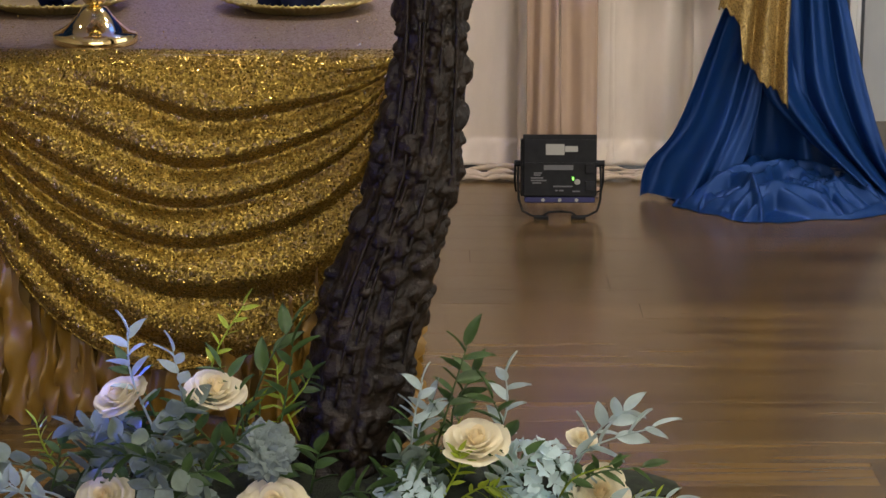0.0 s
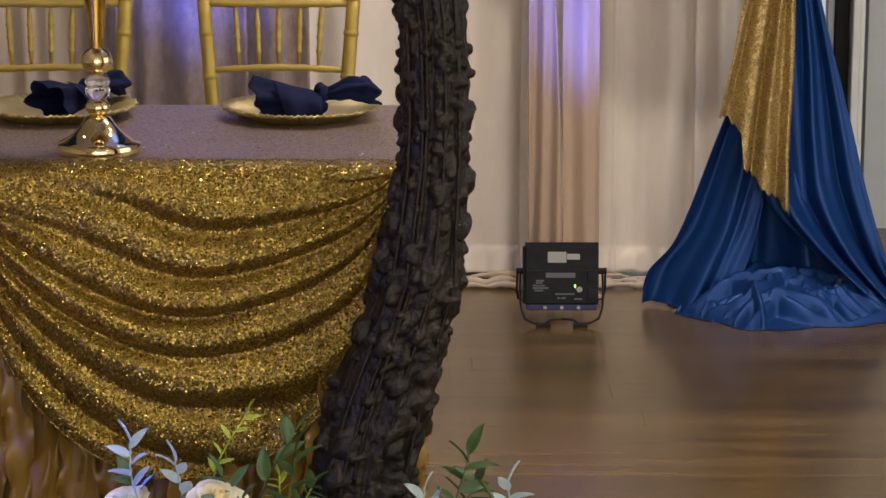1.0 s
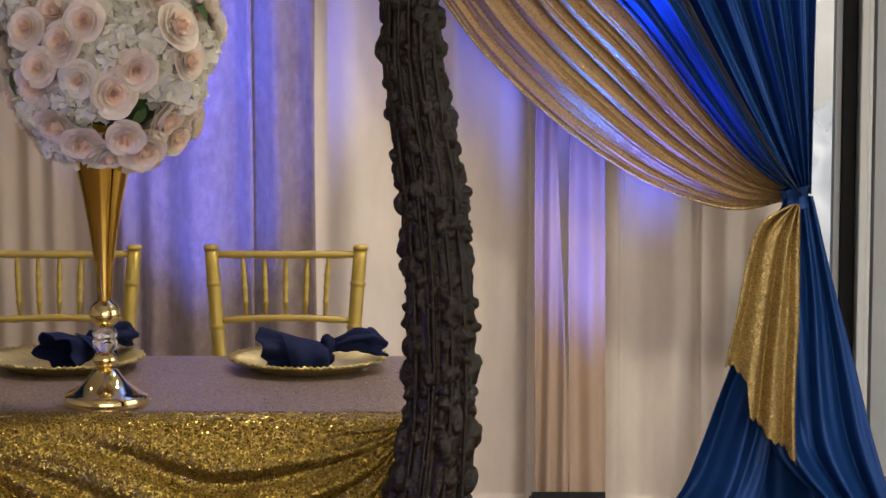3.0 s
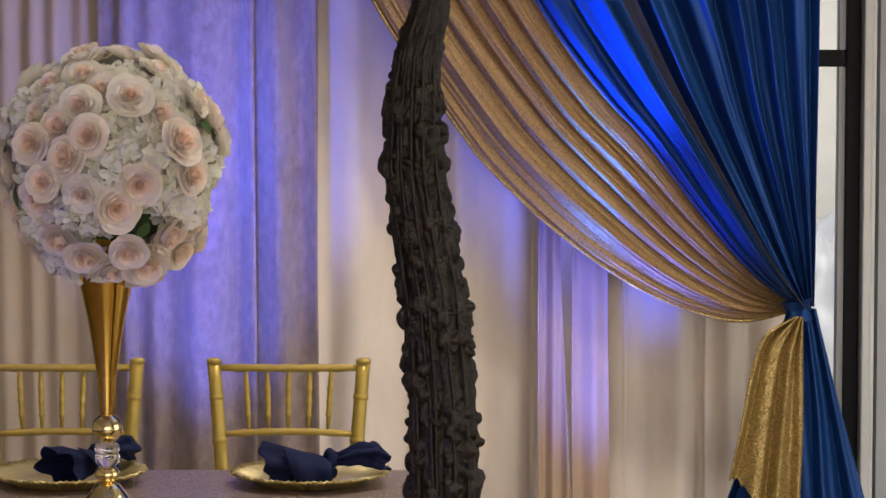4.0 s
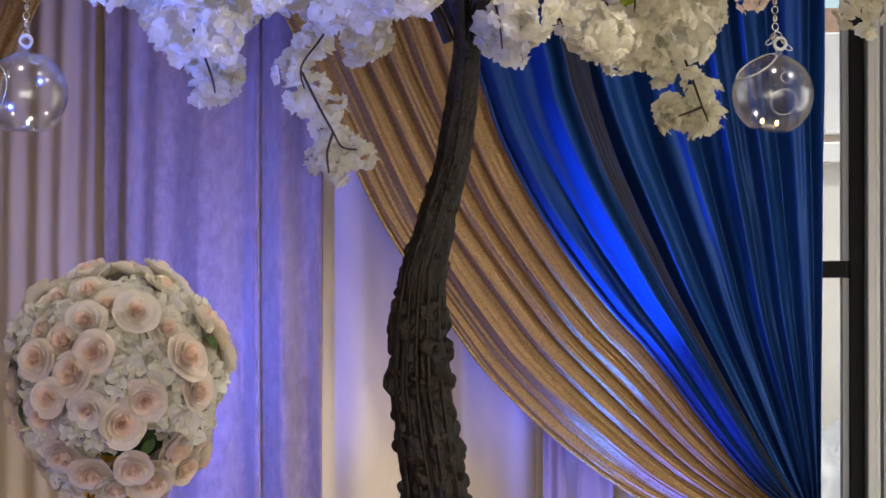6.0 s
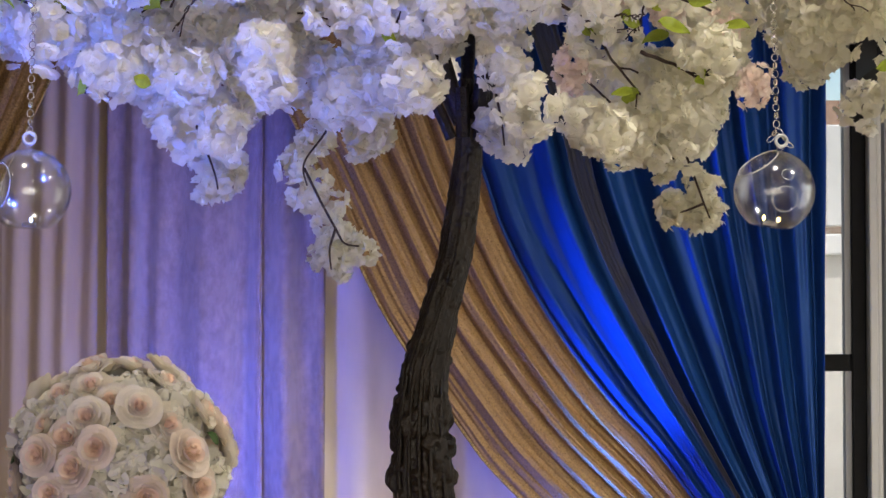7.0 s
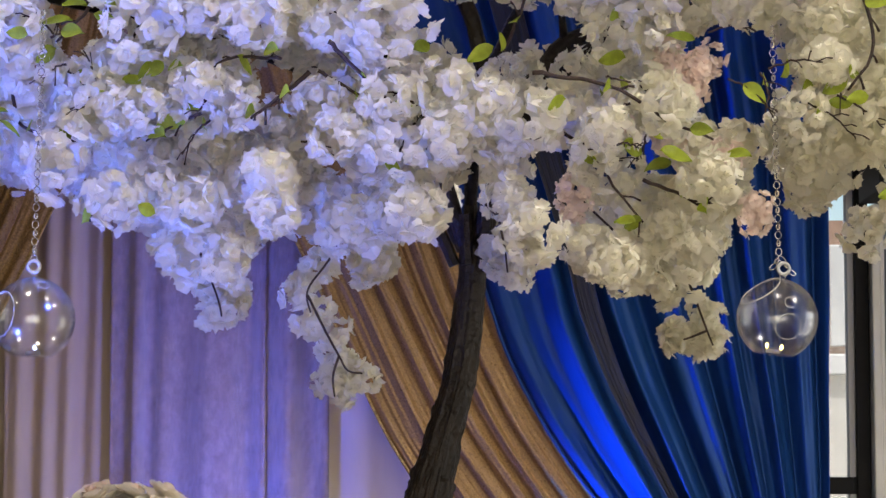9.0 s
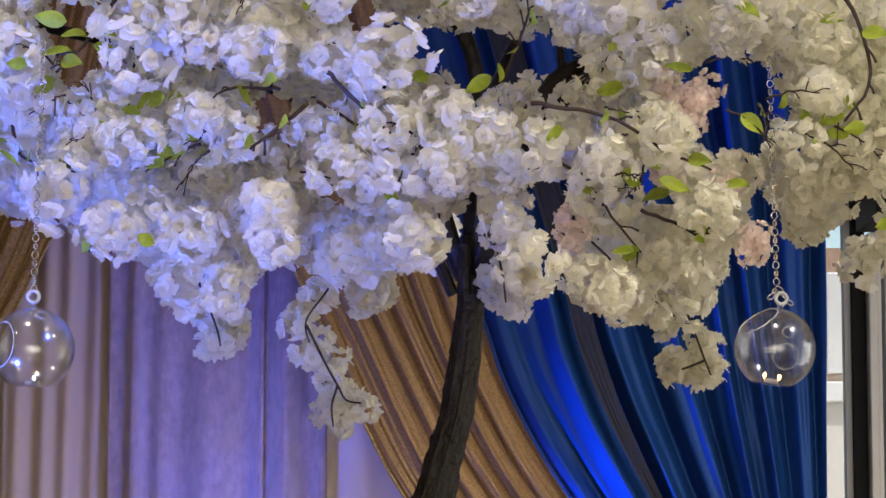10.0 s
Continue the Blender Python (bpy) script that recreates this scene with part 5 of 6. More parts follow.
# crown's lower outline fitted to the camera's view, (x, z) at trunk depth
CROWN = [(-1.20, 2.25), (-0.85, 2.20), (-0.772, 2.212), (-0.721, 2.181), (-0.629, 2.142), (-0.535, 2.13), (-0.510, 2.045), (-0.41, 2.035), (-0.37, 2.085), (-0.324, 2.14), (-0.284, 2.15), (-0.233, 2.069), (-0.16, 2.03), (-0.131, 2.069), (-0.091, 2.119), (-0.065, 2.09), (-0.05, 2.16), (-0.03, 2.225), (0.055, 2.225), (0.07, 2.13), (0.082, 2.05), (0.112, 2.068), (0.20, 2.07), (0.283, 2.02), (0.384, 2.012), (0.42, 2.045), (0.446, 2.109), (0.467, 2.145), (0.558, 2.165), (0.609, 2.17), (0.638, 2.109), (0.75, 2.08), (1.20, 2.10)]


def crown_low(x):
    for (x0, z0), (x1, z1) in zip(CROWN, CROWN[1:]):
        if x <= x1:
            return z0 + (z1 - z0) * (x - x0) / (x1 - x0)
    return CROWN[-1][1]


# openings between the boughs, carved along the camera's sight lines: place and half size
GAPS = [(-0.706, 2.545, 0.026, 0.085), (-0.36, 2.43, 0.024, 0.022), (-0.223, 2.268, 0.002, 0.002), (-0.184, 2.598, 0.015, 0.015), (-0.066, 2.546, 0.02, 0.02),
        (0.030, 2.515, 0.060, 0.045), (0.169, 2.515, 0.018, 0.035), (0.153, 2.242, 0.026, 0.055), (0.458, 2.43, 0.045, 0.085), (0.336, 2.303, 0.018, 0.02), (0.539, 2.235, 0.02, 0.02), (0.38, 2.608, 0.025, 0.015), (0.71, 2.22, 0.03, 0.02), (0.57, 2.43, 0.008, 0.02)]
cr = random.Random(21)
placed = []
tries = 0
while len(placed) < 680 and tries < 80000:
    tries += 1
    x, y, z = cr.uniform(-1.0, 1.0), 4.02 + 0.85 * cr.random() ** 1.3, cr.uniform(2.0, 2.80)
    # brought to the trunk's depth along the line from the eye
    eye_scale = 4.5 / y
    xs, zs = x * eye_scale, 1.70 + (z - 1.70) * eye_scale
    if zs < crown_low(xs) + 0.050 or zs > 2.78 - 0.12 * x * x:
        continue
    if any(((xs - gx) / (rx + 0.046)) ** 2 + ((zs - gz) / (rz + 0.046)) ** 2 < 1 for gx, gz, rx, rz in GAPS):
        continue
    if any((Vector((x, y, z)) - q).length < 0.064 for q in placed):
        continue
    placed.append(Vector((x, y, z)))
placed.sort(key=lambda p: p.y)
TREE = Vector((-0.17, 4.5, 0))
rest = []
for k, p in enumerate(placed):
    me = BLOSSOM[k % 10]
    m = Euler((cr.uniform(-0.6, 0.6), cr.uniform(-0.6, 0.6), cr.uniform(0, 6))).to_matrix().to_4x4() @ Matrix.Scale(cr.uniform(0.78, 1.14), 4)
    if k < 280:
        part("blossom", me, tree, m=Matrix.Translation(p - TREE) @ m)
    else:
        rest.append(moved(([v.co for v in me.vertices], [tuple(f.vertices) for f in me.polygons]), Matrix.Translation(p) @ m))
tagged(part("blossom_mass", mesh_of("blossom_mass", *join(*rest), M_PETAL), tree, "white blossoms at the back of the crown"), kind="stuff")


# hanging sprays below the crown: a twig with small bunches, the size of the bunches at its end
SPRAYS = [
    ([(-0.20, 4.36, 2.17), (-0.23, 4.34, 2.09), (-0.27, 4.33, 2.03), (-0.265, 4.33, 1.99)], 0.75),
    ([(-0.27, 4.33, 2.02), (-0.24, 4.32, 1.96), (-0.215, 4.31, 1.915), (-0.20, 4.31, 1.89), (-0.175, 4.31, 1.885)], 0.55),
    ([(-0.215, 4.31, 1.915), (-0.225, 4.31, 1.88), (-0.222, 4.31, 1.845)], 0.42),
    ([(-0.47, 4.38, 2.12), (-0.44, 4.36, 2.05), (-0.425, 4.35, 2.01), (-0.42, 4.35, 1.985)], 0.6),
    ([(0.375, 4.3, 2.06), (0.395, 4.28, 2.00), (0.410, 4.27, 1.955), (0.42, 4.27, 1.93)], 0.42),
    ([(0.410, 4.27, 1.955), (0.385, 4.27, 1.945), (0.37, 4.27, 1.94)], 0.42),
    ([(0.18, 4.3, 2.20), (0.25, 4.28, 2.13), (0.32, 4.27, 2.06), (0.36, 4.27, 2.03)], 0.75),
    ([(0.06, 4.42, 2.16), (0.07, 4.41, 2.11), (0.075, 4.40, 2.065)], 0.5),
]
for pts, end in SPRAYS:
    fine = [along(pts, k / 16) for k in range(17)]
    part("twig", mesh_of("twig", *tube(fine, [0.0024 - 0.0010 * k / 16 for k in range(17)], 6), M_TWIG), tree)
    for k in range(4, 17, 2):
        p = Vector(fine[k]) + Vector((cr.uniform(-0.024, 0.024), cr.uniform(0.028, 0.05), cr.uniform(-0.015, 0.012)))
        part("blossom", SMALL[k % 5], tree, m=Matrix.Translation(p - TREE) @ Euler((cr.uniform(0, 6), cr.uniform(0, 6), 0)).to_matrix().to_4x4() @ Matrix.Scale(cr.uniform(0.8, 1.0) * (0.62 + 0.5 * end), 4))
for x, z in ((0.36, 2.37), (0.325, 2.385), (0.395, 2.395), (0.385, 2.345), (0.342, 2.265), (0.415, 2.235), (0.48, 2.145), (0.26, 2.29), (0.18, 2.165)):
    for j in range(2):
        q = Vector((x + cr.uniform(-0.018, 0.018), 4.12 + cr.uniform(0, 0.04), z + cr.uniform(-0.018, 0.018)))
        part("blossom", PINKB[j], tree, "pale pink blossom", m=Matrix.Translation(q - TREE) @ Euler((cr.uniform(0, 6), cr.uniform(0, 6), 0)).to_matrix().to_4x4() @ Matrix.Scale(0.72, 4))


def crown_twig(pts, r, k):
    """A thin bent twig with short side shoots."""
    n = 14
    way = [Vector(along(pts, j / n)) + Vector((0.004 * wob(j * 0.6, k), 0, 0.004 * wob(j * 0.6, k, 5))) for j in range(n + 1)]
    pieces = [tube(way, [r * (1 - 0.5 * j / n) for j in range(n + 1)], 6)]
    d = (way[-1] - way[0]).normalized()
    for j in (7, 10, 12):
        e = (d + Vector((cr.uniform(-0.9, 0.9), -0.2, cr.uniform(-0.9, 0.6)))).normalized() * cr.uniform(0.012, 0.04)
        pieces.append(tube([way[j], way[j] + e * 0.6 + Vector((0, 0, 0.003)), way[j] + e], [r * 0.55, r * 0.45, r * 0.6], 5))
    part("twig", mesh_of("twig", *join(*pieces), M_TWIG), tree)
    return way


def crown_leaf(p, k, big=True):
    turn = Euler((cr.uniform(0.5, 1.5), cr.uniform(-0.4, 0.6), cr.uniform(0, 6))).to_matrix().to_4x4()
    part("leaf", LEAF_A if big else LEAF_B, tree, m=Matrix.Translation(p - TREE) @ turn @ Matrix.Scale(cr.uniform(0.75, 1.05), 4))


# the long twigs that lie over the blossoms, in (x, z)
TWIGS = [[(-0.22, 2.41), (-0.16, 2.35), (-0.10, 2.29)], [(-0.24, 2.37), (-0.17, 2.33), (-0.11, 2.297)], [(0.15, 2.28), (0.20, 2.25), (0.25, 2.18), (0.31, 2.105)], [(0.11, 2.358), (0.18, 2.35), (0.25, 2.33), (0.33, 2.28), (0.40, 2.25)],
         [(-0.30, 2.39), (-0.36, 2.395), (-0.40, 2.385), (-0.445, 2.345)], [(-0.50, 2.54), (-0.53, 2.48), (-0.577, 2.373)], [(-0.55, 2.56), (-0.60, 2.48), (-0.66, 2.41)], [(0.29, 2.19), (0.352, 2.166), (0.38, 2.15), (0.398, 2.155)],
         [(0.065, 2.41), (0.09, 2.47), (0.115, 2.54)], [(-0.25, 2.36), (-0.30, 2.32), (-0.345, 2.285)], [(-0.43, 2.30), (-0.46, 2.29), (-0.52, 2.255)], [(-0.75, 2.36), (-0.735, 2.29), (-0.67, 2.27), (-0.64, 2.275)], [(0.60, 2.56), (0.64, 2.50), (0.66, 2.40), (0.62, 2.33)], [(-0.62, 2.19), (-0.59, 2.15)]]
for k, pts in enumerate(TWIGS):
    y = 4.03 + 0.05 * (k % 3)
    way = crown_twig([(x, y + 0.01 * (j % 2), z) for j, (x, z) in enumerate(pts)], 0.0034 if k % 3 else 0.0042, k)
    crown_leaf(way[6] + Vector((0, -0.01, 0)), k)
    crown_leaf(way[12] + Vector((0, -0.01, 0)), k, False)
for k in range(46):
    p = Vector((cr.uniform(-0.80, 0.80), cr.uniform(4.0, 4.12), cr.uniform(2.06, 2.56)))
    L = cr.uniform(0.04, 0.10)
    d = Vector((p.x * 0.8 + cr.uniform(-0.7, 0.7), cr.uniform(-0.3, 0.1), cr.uniform(-0.8, 0.3))).normalized()
    if p.z < crown_low(p.x) + 0.10:
        continue
    way = crown_twig([p, p + d * L * 0.5 + Vector((0, 0, 0.008)), p + d * L], 0.0022, 30 + k)
    if k % 3:
        crown_leaf(way[5], k, k % 2 == 0)
for k in range(52):
    p = Vector((cr.uniform(-0.80, 0.80), cr.uniform(4.0, 4.14), cr.uniform(2.06, 2.58)))
    if p.z < crown_low(p.x) + 0.06:
        continue
    crown_leaf(p, k, k % 3 > 0)


# ---- hanging glass globes ----
def globe(c, opening, tilt, lit, chain, mat=None, rings=()):
    c = Vector(c)
    r = 0.066
    t = thing("glass_globe", "clear glass tea-light globe hanging on a crystal chain", "candle holder", c, group="glass globes")
    z0 = -0.058
    prof = [(0.0004, z0), (math.sqrt(r * r - z0 * z0), z0)] + [(r * math.cos(b), r * math.sin(b)) for b in [-1.05 + 2.55 * k / 22 for k in range(23)]] + [(0.006, r + 0.004), (0.007, r + 0.009), (0.0004, r + 0.011)]
    v, f = lathe(prof, 64)
    # a round mouth in the side
    axis = Vector(opening).normalized()
    keep = [q for q in f if sum((Vector(v[i]).normalized().dot(axis) for i in q)) / len(q) < 0.84]
    m = Euler((0, radians(tilt), 0)).to_matrix().to_4x4()
    sh = part("shell", mesh_of("shell", v, keep, M_GLASS), t, m=m)
    so = sh.modifiers.new("thickness", "SOLIDIFY")
    so.thickness, so.offset = 0.0022, -1
    sh.visible_shadow = False
    side = axis.orthogonal().normalized()
    side2 = axis.cross(side)
    rim = [axis * r * 0.84 + (side * math.cos(a) + side2 * math.sin(a)) * r * 0.545 for a in [2 * math.pi * k / 40 for k in range(41)]]
    part("mouth_rim", mesh_of("mouth_rim", *tube(rim, 0.001, 8, False), M_LIT_RIM), t, m=m)
    for ax, rr, dist in rings:
        ax = Vector(ax).normalized()
        s1 = ax.orthogonal().normalized()
        s2 = ax.cross(s1)
        ring = [ax * dist * r + (s1 * math.cos(w) + s2 * math.sin(w)) * rr for w in [2 * math.pi * k / 32 for k in range(33)]]
        part("moulded_ring", mesh_of("moulded_ring", *tube(ring, 0.0007, 8, False), M_LIT_RIM), t, m=m)
    loop = [Vector((0.009 * math.cos(a), 0, r + 0.017 + 0.009 * math.sin(a))) for a in [2 * math.pi * k / 24 for k in range(25)]]
    part("loop", mesh_of("loop", *tube(loop, 0.003, 8, False), M_LIT_RIM), t, m=m)
    cand = part("tea_light", mesh_of("tea_light", *lathe([(0.0003, z0 + 0.002), (0.012, z0 + 0.002), (0.011, z0 + 0.008), (0.0003, z0 + 0.009)], 24), M_FROST), t, "small clear tea light cup", m=m)
    # glowing spots stand for reflections in the globe's bottom
    for x in lit:
        part("bulb", mesh_of("bulb", *lathe([(0.0003, z0 + 0.008), (0.0028, z0 + 0.011), (0.0022, z0 + 0.015), (0.0003, z0 + 0.017)], 10, x, -0.006), mat), cand, "small glowing spot in place of a reflected light", m=Matrix())
    k = 0
    for (p, q) in chain:
        p, q = Vector(p) - c, Vector(q) - c
        n = max(2, int((q - p).length / 0.0135))
        for i in range(n):
            a, b = p.lerp(q, i / n), p.lerp(q, (i + 0.82) / n)
            mid = (a + b) / 2
            d = (b - a).normalized()
            if i % 2:
                bead = lathe([(0.0004, -0.0065), (0.0038, -0.003), (0.0038, 0.003), (0.0004, 0.0065)], 8)
                part("crystal_bead", mesh_of("crystal_bead", *moved(bead, Matrix.Translation(mid) @ facing(d)), M_CRYSTAL, False), t, m=Matrix())
            else:
                ring = [mid + d * 0.006 * math.cos(w) + Vector((0.005, 0, 0)) * math.sin(w) for w in [2 * math.pi * j / 14 for j in range(15)]]
                part("chain_ring", mesh_of("chain_ring", *tube(ring, 0.0009, 5, False), M_SILVER), t, "thin metal ring", m=Matrix())
    return t


globe((0.508, 4.10, 1.964), (-0.62, -0.30, 0.72), 8, (-0.012, 0.012), [((0.500, 4.10, 2.045), (0.512, 4.10, 2.065)), ((0.536, 4.10, 2.035), (0.512, 4.10, 2.068)), ((0.512, 4.10, 2.068), (0.505, 4.10, 2.45))], M_WARM_GLINT, [((0.18, -0.9, -0.22), 0.021, 0.95), ((0.15, -0.85, 0.35), 0.009, 0.99)])
globe((-0.678, 3.95, 1.955), (-0.75, -0.62, 0.1), 0, (0.004,), [((-0.678, 3.95, 2.045), (-0.668, 3.95, 2.45))], M_COOL_GLINT, [((0.3, -0.5, 0.75), 0.010, 0.98)])

# ---- flowers round the foot of the tree ----
FOOT = Vector((-0.15, 4.35, 0.0))
foot = thing("floor_garland", "cream roses, dusty blue flowers and greenery round the tree foot", "flower arrangement", FOOT)
BIG = [rose_kit(M_CREAMROSE, M_CREAMROSE, M_CREAMHEART, 0.054, 180 + k) for k in range(3)]
PEONY_PETALS = [mesh_of("petal", *petal(0.058, 0.030, 0.3, 0.9, 8, 0.30, 2.3 * k), M_DUSTY) for k in range(4)]


def peony(x, z, y, aim, scale, seed):
    """A full bloom of ruffled petals round a tight heart."""
    r = random.Random(seed)
    c = part("peony", mesh_of("peony", *floret(0.03, r, ((7, 1.0, 60), (6, 0.8, 78)), 0.15, 5), M_DUSTY), foot, "dusty blue-grey peony", m=Matrix.Translation(Vector((x, y, z)) - FOOT) @ facing(aim) @ Matrix.Scale(scale, 4))
    for k, (count, size, rise) in enumerate(((11, 1.05, 0), (12, 1.0, 14), (12, 0.93, 28), (11, 0.84, 42), (10, 0.74, 54), (8, 0.62, 66))):
        for i in range(count):
            a = 2 * math.pi * (i / count + 0.21 * k) + r.uniform(-0.2, 0.2)
            part("petal", PEONY_PETALS[r.randrange(4)], c, m=Matrix.Rotation(a, 4, "Z") @ Matrix.Rotation(radians(-rise + r.uniform(-10, 10)), 4, "Y") @ Matrix.Rotation(r.uniform(-0.35, 0.35), 4, "X") @ Matrix.Scale(size * r.uniform(0.9, 1.08), 4))


BHYD = [hydrangea_mesh("hydrangea", M_PALEBLUE, 210 + k, 0.062, 40, 0.023) for k in range(2)]


def at_foot(name, me, x, z, y, aim, scale=1.0, label="", spin=0.0):
    if name == "rose":
        return add_rose(me, foot, Matrix.Translation(Vector((x, y, z)) - FOOT) @ facing(aim, spin) @ Matrix.Scale(scale, 4), label)
    return part(name, me, foot, label, m=Matrix.Translation(Vector((x, y, z)) - FOOT) @ facing(aim, spin) @ Matrix.Scale(scale, 4))


at_foot("rose", BIG[0], -0.408, 0.235, 4.36, (0.1, -0.35, 0.9), 0.95, "open cream rose")
at_foot("rose", BIG[1], -0.580, 0.222, 4.37, (-0.4, -0.3, 0.85), 0.9, "open cream rose")
at_foot("rose", BIG[2], 0.060, 0.145, 4.34, (0.0, -0.38, 0.9), 1.02, "open cream rose")
at_foot("rose", BIG[0], 0.284, 0.050, 4.33, (0.1, -0.6, 0.7), 1.0, "open cream rose", 2)
at_foot("rose", BIG[1], -0.300, 0.035, 4.30, (0.0, -0.6, 0.7), 1.1, "open cream rose", 3)
at_foot("rose", BIG[2], -0.600, 0.050, 4.30, (-0.2, -0.6, 0.7), 0.95, "open cream rose", 4)
at_foot("rose", BIG[0], 0.255, 0.130, 4.40, (0.2, -0.3, 0.9), 0.55, "small cream rose", 5)
peony(-0.314, 0.125, 4.34, (0.15, -0.80, 0.45), 0.98, 201)
peony(-0.60, 0.11, 4.42, (-0.3, -0.5, 0.7), 0.9, 202)
peony(-0.44, 0.03, 4.31, (0, -0.6, 0.7), 0.8, 203)
at_foot("hydrangea", BHYD[0], 0.170, 0.070, 4.36, (0.1, -0.5, 0.8), 1.05, "pale blue hydrangea")
at_foot("hydrangea", BHYD[1], -0.055, 0.045, 4.32, (-0.1, -0.5, 0.8), 0.85, "pale blue hydrangea")
at_foot("hydrangea", BHYD[1], 0.17, -0.005, 4.30, (0.0, -0.6, 0.7), 1.0, "pale blue hydrangea")


def sprig(root, tip, leaf, count, spread, mat=M_GREEN, sd=0, size=1.0):
    """A stem with paired leaves."""
    r = random.Random(sd)
    root, tip = Vector(root), Vector(tip)
    mid = (root + tip) / 2 + Vector((0.02 * r.uniform(-1, 1), -0.01, 0.02))
    pts = [along([root, mid, tip], k / 12) for k in range(13)]
    t = part("leaf_sprig", mesh_of("leaf_sprig", *tube(pts, [0.0026 - 0.0012 * k / 12 for k in range(13)], 5), mat), foot, "leafy artificial sprig")
    d = (tip - root).normalized()
    side = d.cross(Vector((0, 1, 0)))
    side = side.normalized() if side.length > 0.01 else Vector((1, 0, 0))
    for k in range(count):
        s = 0.25 + 0.75 * k / max(1, count - 1)
        p = Vector(along([root, mid, tip], s))
        sg = 1 if k % 2 else -1
        v = d * 0.75 + side * sg * spread * r.uniform(0.6, 1.2) + Vector((0, r.uniform(-0.5, 0.3), 0))
        if k == count - 1:
            v = d
        q = v.to_track_quat("X", "Z").to_matrix().to_4x4()
        o = part("leaf", leaf, t, m=t.matrix_parent_inverse.inverted() @ Matrix.Translation(p) @ q @ Matrix.Rotation(r.uniform(-0.9, 0.9), 4, "X") @ Matrix.Scale(size * r.uniform(0.8, 1.15), 4))
        o.matrix_parent_inverse = Matrix()
        o.matrix_basis = Matrix.Translation(p) @ q @ Matrix.Rotation(r.uniform(-0.9, 0.9), 4, "X") @ Matrix.Scale(size * r.uniform(0.8, 1.15), 4)


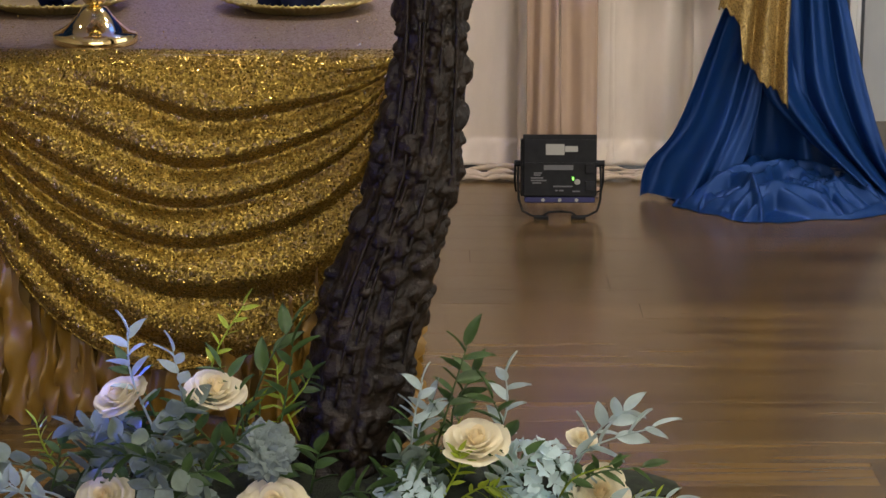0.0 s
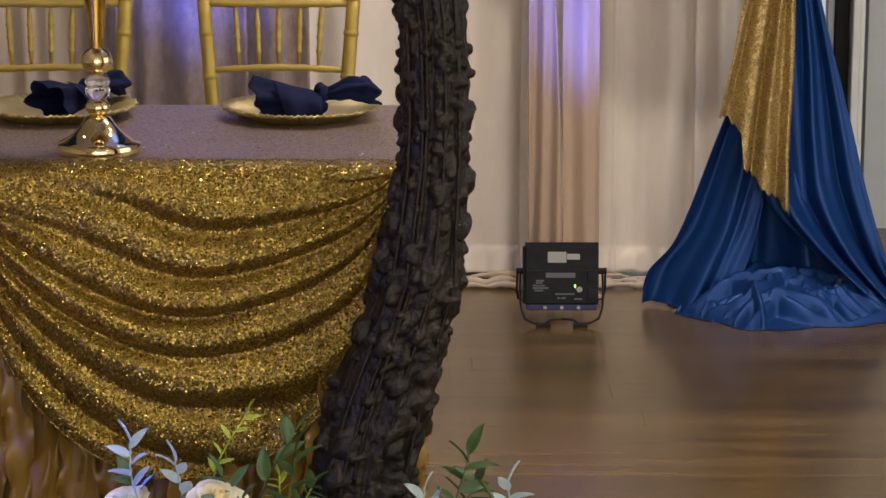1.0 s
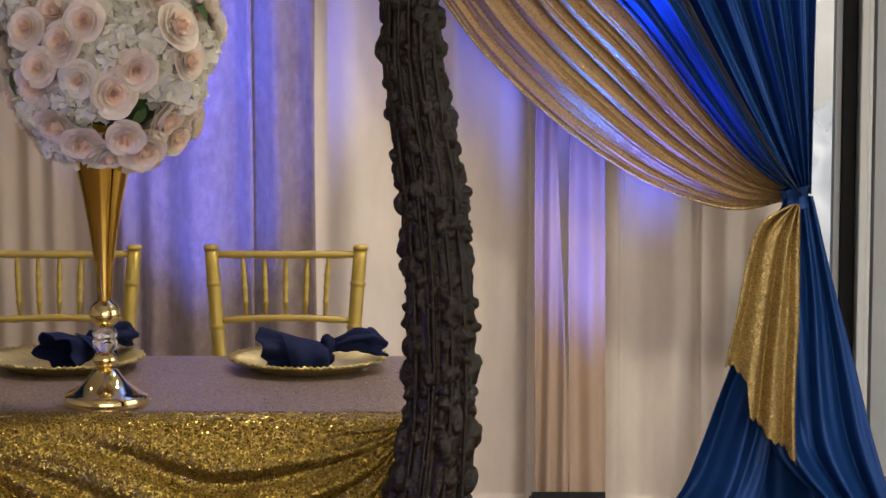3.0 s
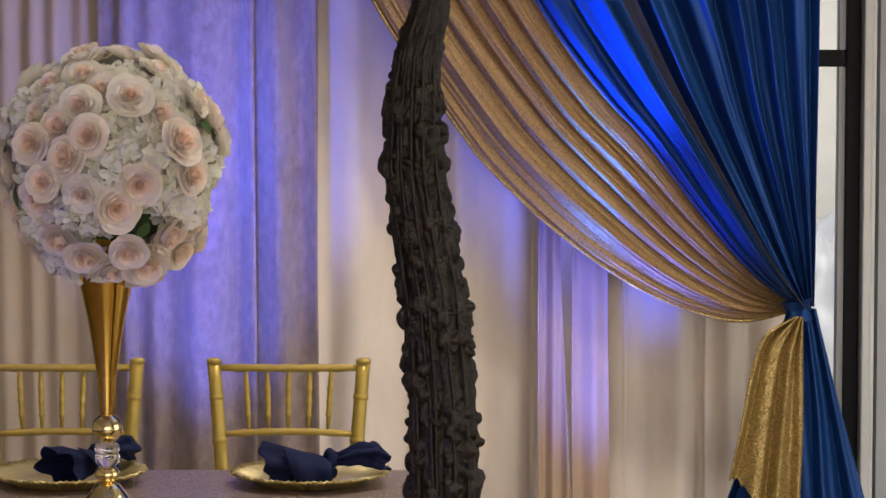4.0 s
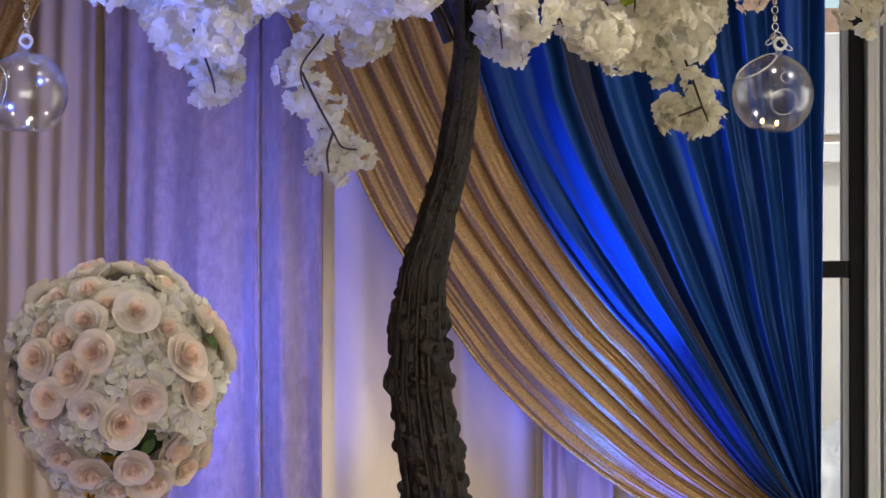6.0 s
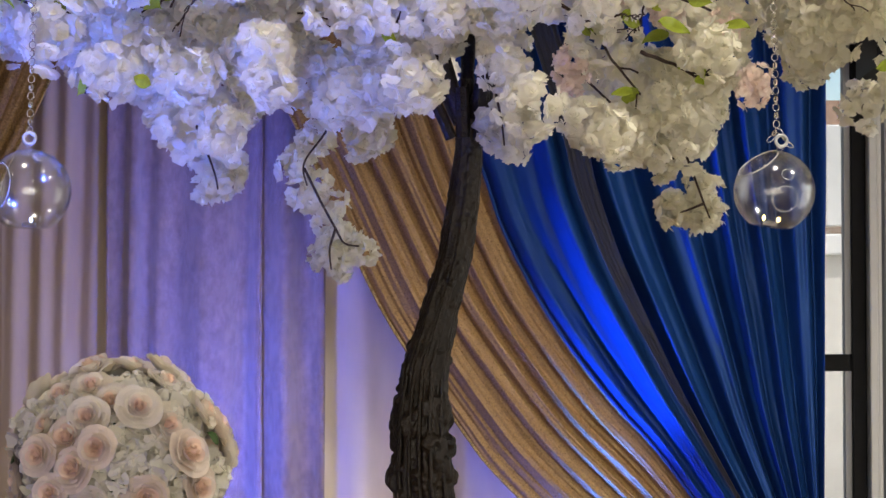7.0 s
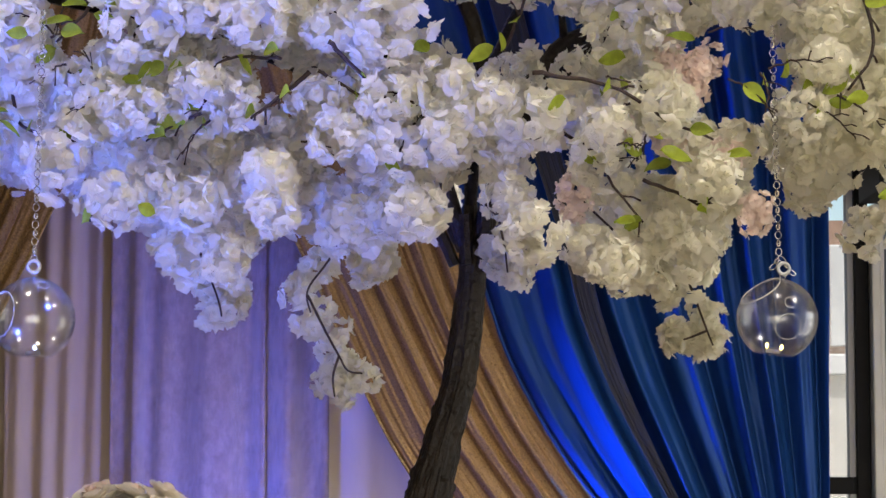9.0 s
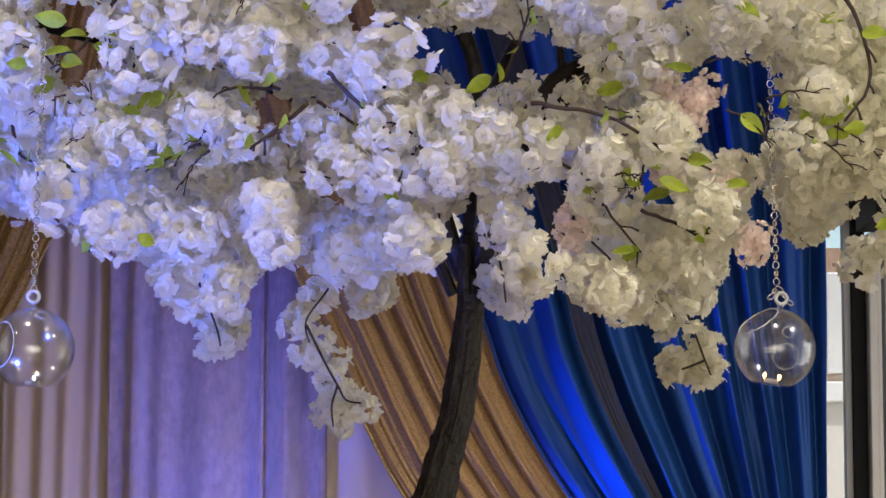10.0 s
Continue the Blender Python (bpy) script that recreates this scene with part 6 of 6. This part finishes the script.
RUSCUS = leaf_mesh("leaf", M_GREEN, 0.056, 0.0125, 0.3, 0.25)
SAGE = leaf_mesh("leaf", M_SAGE, 0.050, 0.0125, 0.3, 0.25)
EUCA = leaf_mesh("leaf", M_EUCA, 0.038, 0.020, 0.15, 0.1)
FERN = leaf_mesh("leaf", M_LEAF, 0.026, 0.004)
for k, (a, b, lf, cnt, sp, mt, sz) in enumerate((
        ((-0.02, 4.40, 0.08), (0.045, 4.42, 0.30), RUSCUS, 9, 0.9, M_GREEN, 1.0),
        ((-0.06, 4.36, 0.06), (-0.035, 4.36, 0.25), SAGE, 7, 0.6, M_SAGE, 0.9),
        ((0.08, 4.40, 0.08), (0.115, 4.40, 0.25), SAGE, 7, 0.8, M_SAGE, 0.9),
        ((0.20, 4.36, 0.06), (0.38, 4.36, 0.165), SAGE, 8, 0.6, M_SAGE, 1.2),
        ((0.22, 4.34, 0.04), (0.36, 4.33, 0.10), RUSCUS, 6, 0.9, M_GREEN, 0.8),
        ((0.25, 4.30, 0.01), (0.42, 4.30, 0.05), SAGE, 7, 0.9, M_SAGE, 0.8),
        ((-0.36, 4.42, 0.15), (-0.27, 4.45, 0.335), RUSCUS, 5, 0.5, M_GREEN, 1.05),
        ((-0.30, 4.40, 0.12), (-0.27, 4.42, 0.30), RUSCUS, 6, 0.7, M_GREEN, 1.0),
        ((-0.44, 4.42, 0.15), (-0.36, 4.44, 0.37), FERN, 12, 0.8, M_LEAF, 1.3),
        ((-0.52, 4.38, 0.15), (-0.56, 4.36, 0.34), SAGE, 8, 0.9, M_SAGE, 1.0),
        ((-0.46, 4.36, 0.15), (-0.48, 4.35, 0.31), SAGE, 7, 0.6, M_SAGE, 0.9),
        ((-0.55, 4.34, 0.10), (-0.66, 4.34, 0.17), EUCA, 9, 1.0, M_EUCA, 1.2),
        ((-0.52, 4.33, 0.12), (-0.44, 4.33, 0.22), EUCA, 8, 1.0, M_EUCA, 1.2),
        ((-0.58, 4.36, 0.16), (-0.52, 4.33, 0.10), EUCA, 7, 1.0, M_EUCA, 1.1),
        ((-0.45, 4.32, 0.09), (-0.60, 4.30, 0.13), RUSCUS, 8, 0.8, M_GREEN, 1.1),
        ((-0.42, 4.32, 0.09), (-0.36, 4.30, 0.16), RUSCUS, 7, 0.8, M_GREEN, 1.0),
        ((-0.50, 4.32, 0.04), (-0.40, 4.28, 0.11), RUSCUS, 7, 0.9, M_GREEN, 1.1),
        ((-0.66, 4.38, 0.03), (-0.80, 4.36, 0.10), EUCA, 8, 0.9, M_EUCA, 1.0),
        ((-0.62, 4.30, 0.02), (-0.86, 4.28, 0.075), SAGE, 8, 0.9, M_SAGE, 1.1),
        ((-0.68, 4.40, 0.03), (-0.74, 4.42, 0.15), FERN, 12, 0.9, M_LEAF, 1.2),
        ((-0.14, 4.36, 0.02), (-0.06, 4.34, 0.12), RUSCUS, 6, 0.9, M_GREEN, 1.1),
        ((-0.20, 4.34, 0.02), (-0.12, 4.30, 0.06), RUSCUS, 6, 0.9, M_GREEN, 1.1),
        ((0.00, 4.33, 0.04), (0.03, 4.31, 0.13), FERN, 12, 0.8, M_LEAF, 1.3),
        ((0.02, 4.33, 0.03), (0.10, 4.30, 0.07), FERN, 12, 0.9, M_LEAF, 1.3),
        ((0.02, 4.40, 0.05), (-0.06, 4.40, 0.16), RUSCUS, 7, 0.9, M_GREEN, 1.0),
        ((0.12, 4.38, 0.10), (0.09, 4.39, 0.21), RUSCUS, 5, 0.8, M_GREEN, 1.0),
        ((-0.38, 4.36, 0.10), (-0.46, 4.33, 0.20), RUSCUS, 8, 0.9, M_GREEN, 1.0),
        ((-0.36, 4.38, 0.14), (-0.40, 4.38, 0.27), RUSCUS, 7, 0.9, M_GREEN, 0.9),
        ((-0.50, 4.40, 0.10), (-0.57, 4.41, 0.26), RUSCUS, 7, 0.9, M_GREEN, 0.9),
        ((-0.56, 4.33, 0.04), (-0.50, 4.29, 0.14), EUCA, 9, 1.0, M_EUCA, 1.1),
        ((-0.40, 4.30, 0.02), (-0.52, 4.27, 0.08), EUCA, 9, 1.0, M_EUCA, 1.1),
        ((-0.66, 4.33, 0.05), (-0.62, 4.30, 0.15), EUCA, 9, 1.0, M_EUCA, 1.2),
        ((-0.70, 4.30, 0.01), (-0.78, 4.28, 0.09), SAGE, 9, 1.0, M_SAGE, 1.1),
        ((-0.24, 4.36, 0.03), (-0.22, 4.32, 0.13), RUSCUS, 7, 0.9, M_GREEN, 1.0),
        ((-0.30, 4.42, 0.16), (-0.24, 4.43, 0.24), RUSCUS, 8, 1.0, M_LEAF, 0.7),
        ((-0.26, 4.42, 0.12), (-0.30, 4.43, 0.26), FERN, 12, 1.0, M_LEAF, 1.3),
        ((0.02, 4.42, 0.08), (0.06, 4.44, 0.24), RUSCUS, 9, 1.0, M_GREEN, 1.0),
        ((-0.04, 4.40, 0.06), (-0.02, 4.40, 0.20), SAGE, 8, 0.8, M_SAGE, 1.0),
        ((0.20, 4.33, 0.02), (0.30, 4.31, 0.11), RUSCUS, 8, 1.0, M_LEAF, 0.7),
        ((0.10, 4.34, 0.02), (0.14, 4.30, 0.11), SAGE, 8, 1.0, M_SAGE, 0.9),
        ((0.24, 4.38, 0.08), (0.33, 4.38, 0.19), SAGE, 8, 0.9, M_SAGE, 1.1),
        ((-0.02, 4.32, 0.02), (-0.08, 4.29, 0.09), RUSCUS, 7, 1.0, M_GREEN, 1.0),
        ((0.32, 4.33, 0.01), (0.42, 4.33, 0.04), FERN, 12, 1.0, M_SAGE, 1.2))):
    sprig(a, b, lf, cnt, sp, mt, 300 + k, sz)
gr = random.Random(41)
for k in range(34):
    x, y = gr.uniform(-0.74, 0.26), gr.uniform(4.36, 4.47)
    high = gr.uniform(0.07, 0.20) * (1.0 if x < -0.2 else 0.75)
    lf, mt, sz = ((RUSCUS, M_GREEN, 0.95), (EUCA, M_EUCA, 1.0), (RUSCUS, M_GREEN, 0.8), (FERN, M_GREEN, 1.4))[k % 4]
    if -0.30 < x < -0.05 and high > 0.09:
        continue
    sprig((x, y, 0.01), (x + gr.uniform(-0.07, 0.07), y - gr.uniform(0.0, 0.05), high), lf, 8, 1.0, mt, 500 + k, sz)
# mat added under the flowers, its dark colour standing for shade between them
shade_profile = [(0.36 * math.sin(a), 0.05 * max(0, math.cos(a)) + 0.0) for a in [0.02 + 1.55 * k / 10 for k in range(11)]]
part("moss_mound", mesh_of("moss_mound", *moved(lathe(shade_profile, 40, 0, 0, lambda a: 1 + 0.1 * math.sin(3 * a)), Matrix.Translation((-0.15, 4.46, 0.004)) @ Matrix.Diagonal((1.6, 0.42, 1, 1))), M_SHADE_MAT), foot, "dark mat added for the shade under the flowers")

# ---- floor planks ----
planks = whole("floor", box_mesh("floor", M_WOOD, -5, -3, -0.012, 5, 8.0, -0.004), "dark walnut plank floor with a soft gloss", "floor", kind="structure")
PW = 0.128
plank_me = {}
pr_ = random.Random(9)
for row in range(34):
    y = 3.75 + row * PW
    x = -2.4 - pr_.uniform(0, 1.1)
    while x < 2.6:
        L = (1.1, 1.4, 1.7)[pr_.randrange(3)]
        if L not in plank_me:
            plank_me[L] = mesh_of("plank", *box(0.0003, 0.0003, -0.004, L - 0.0003, PW - 0.0003, 0.0, 0.0005, 1), M_WOOD, False)
        part("plank", plank_me[L], planks, m=Matrix.Translation((x, y, 0)))
        x += L
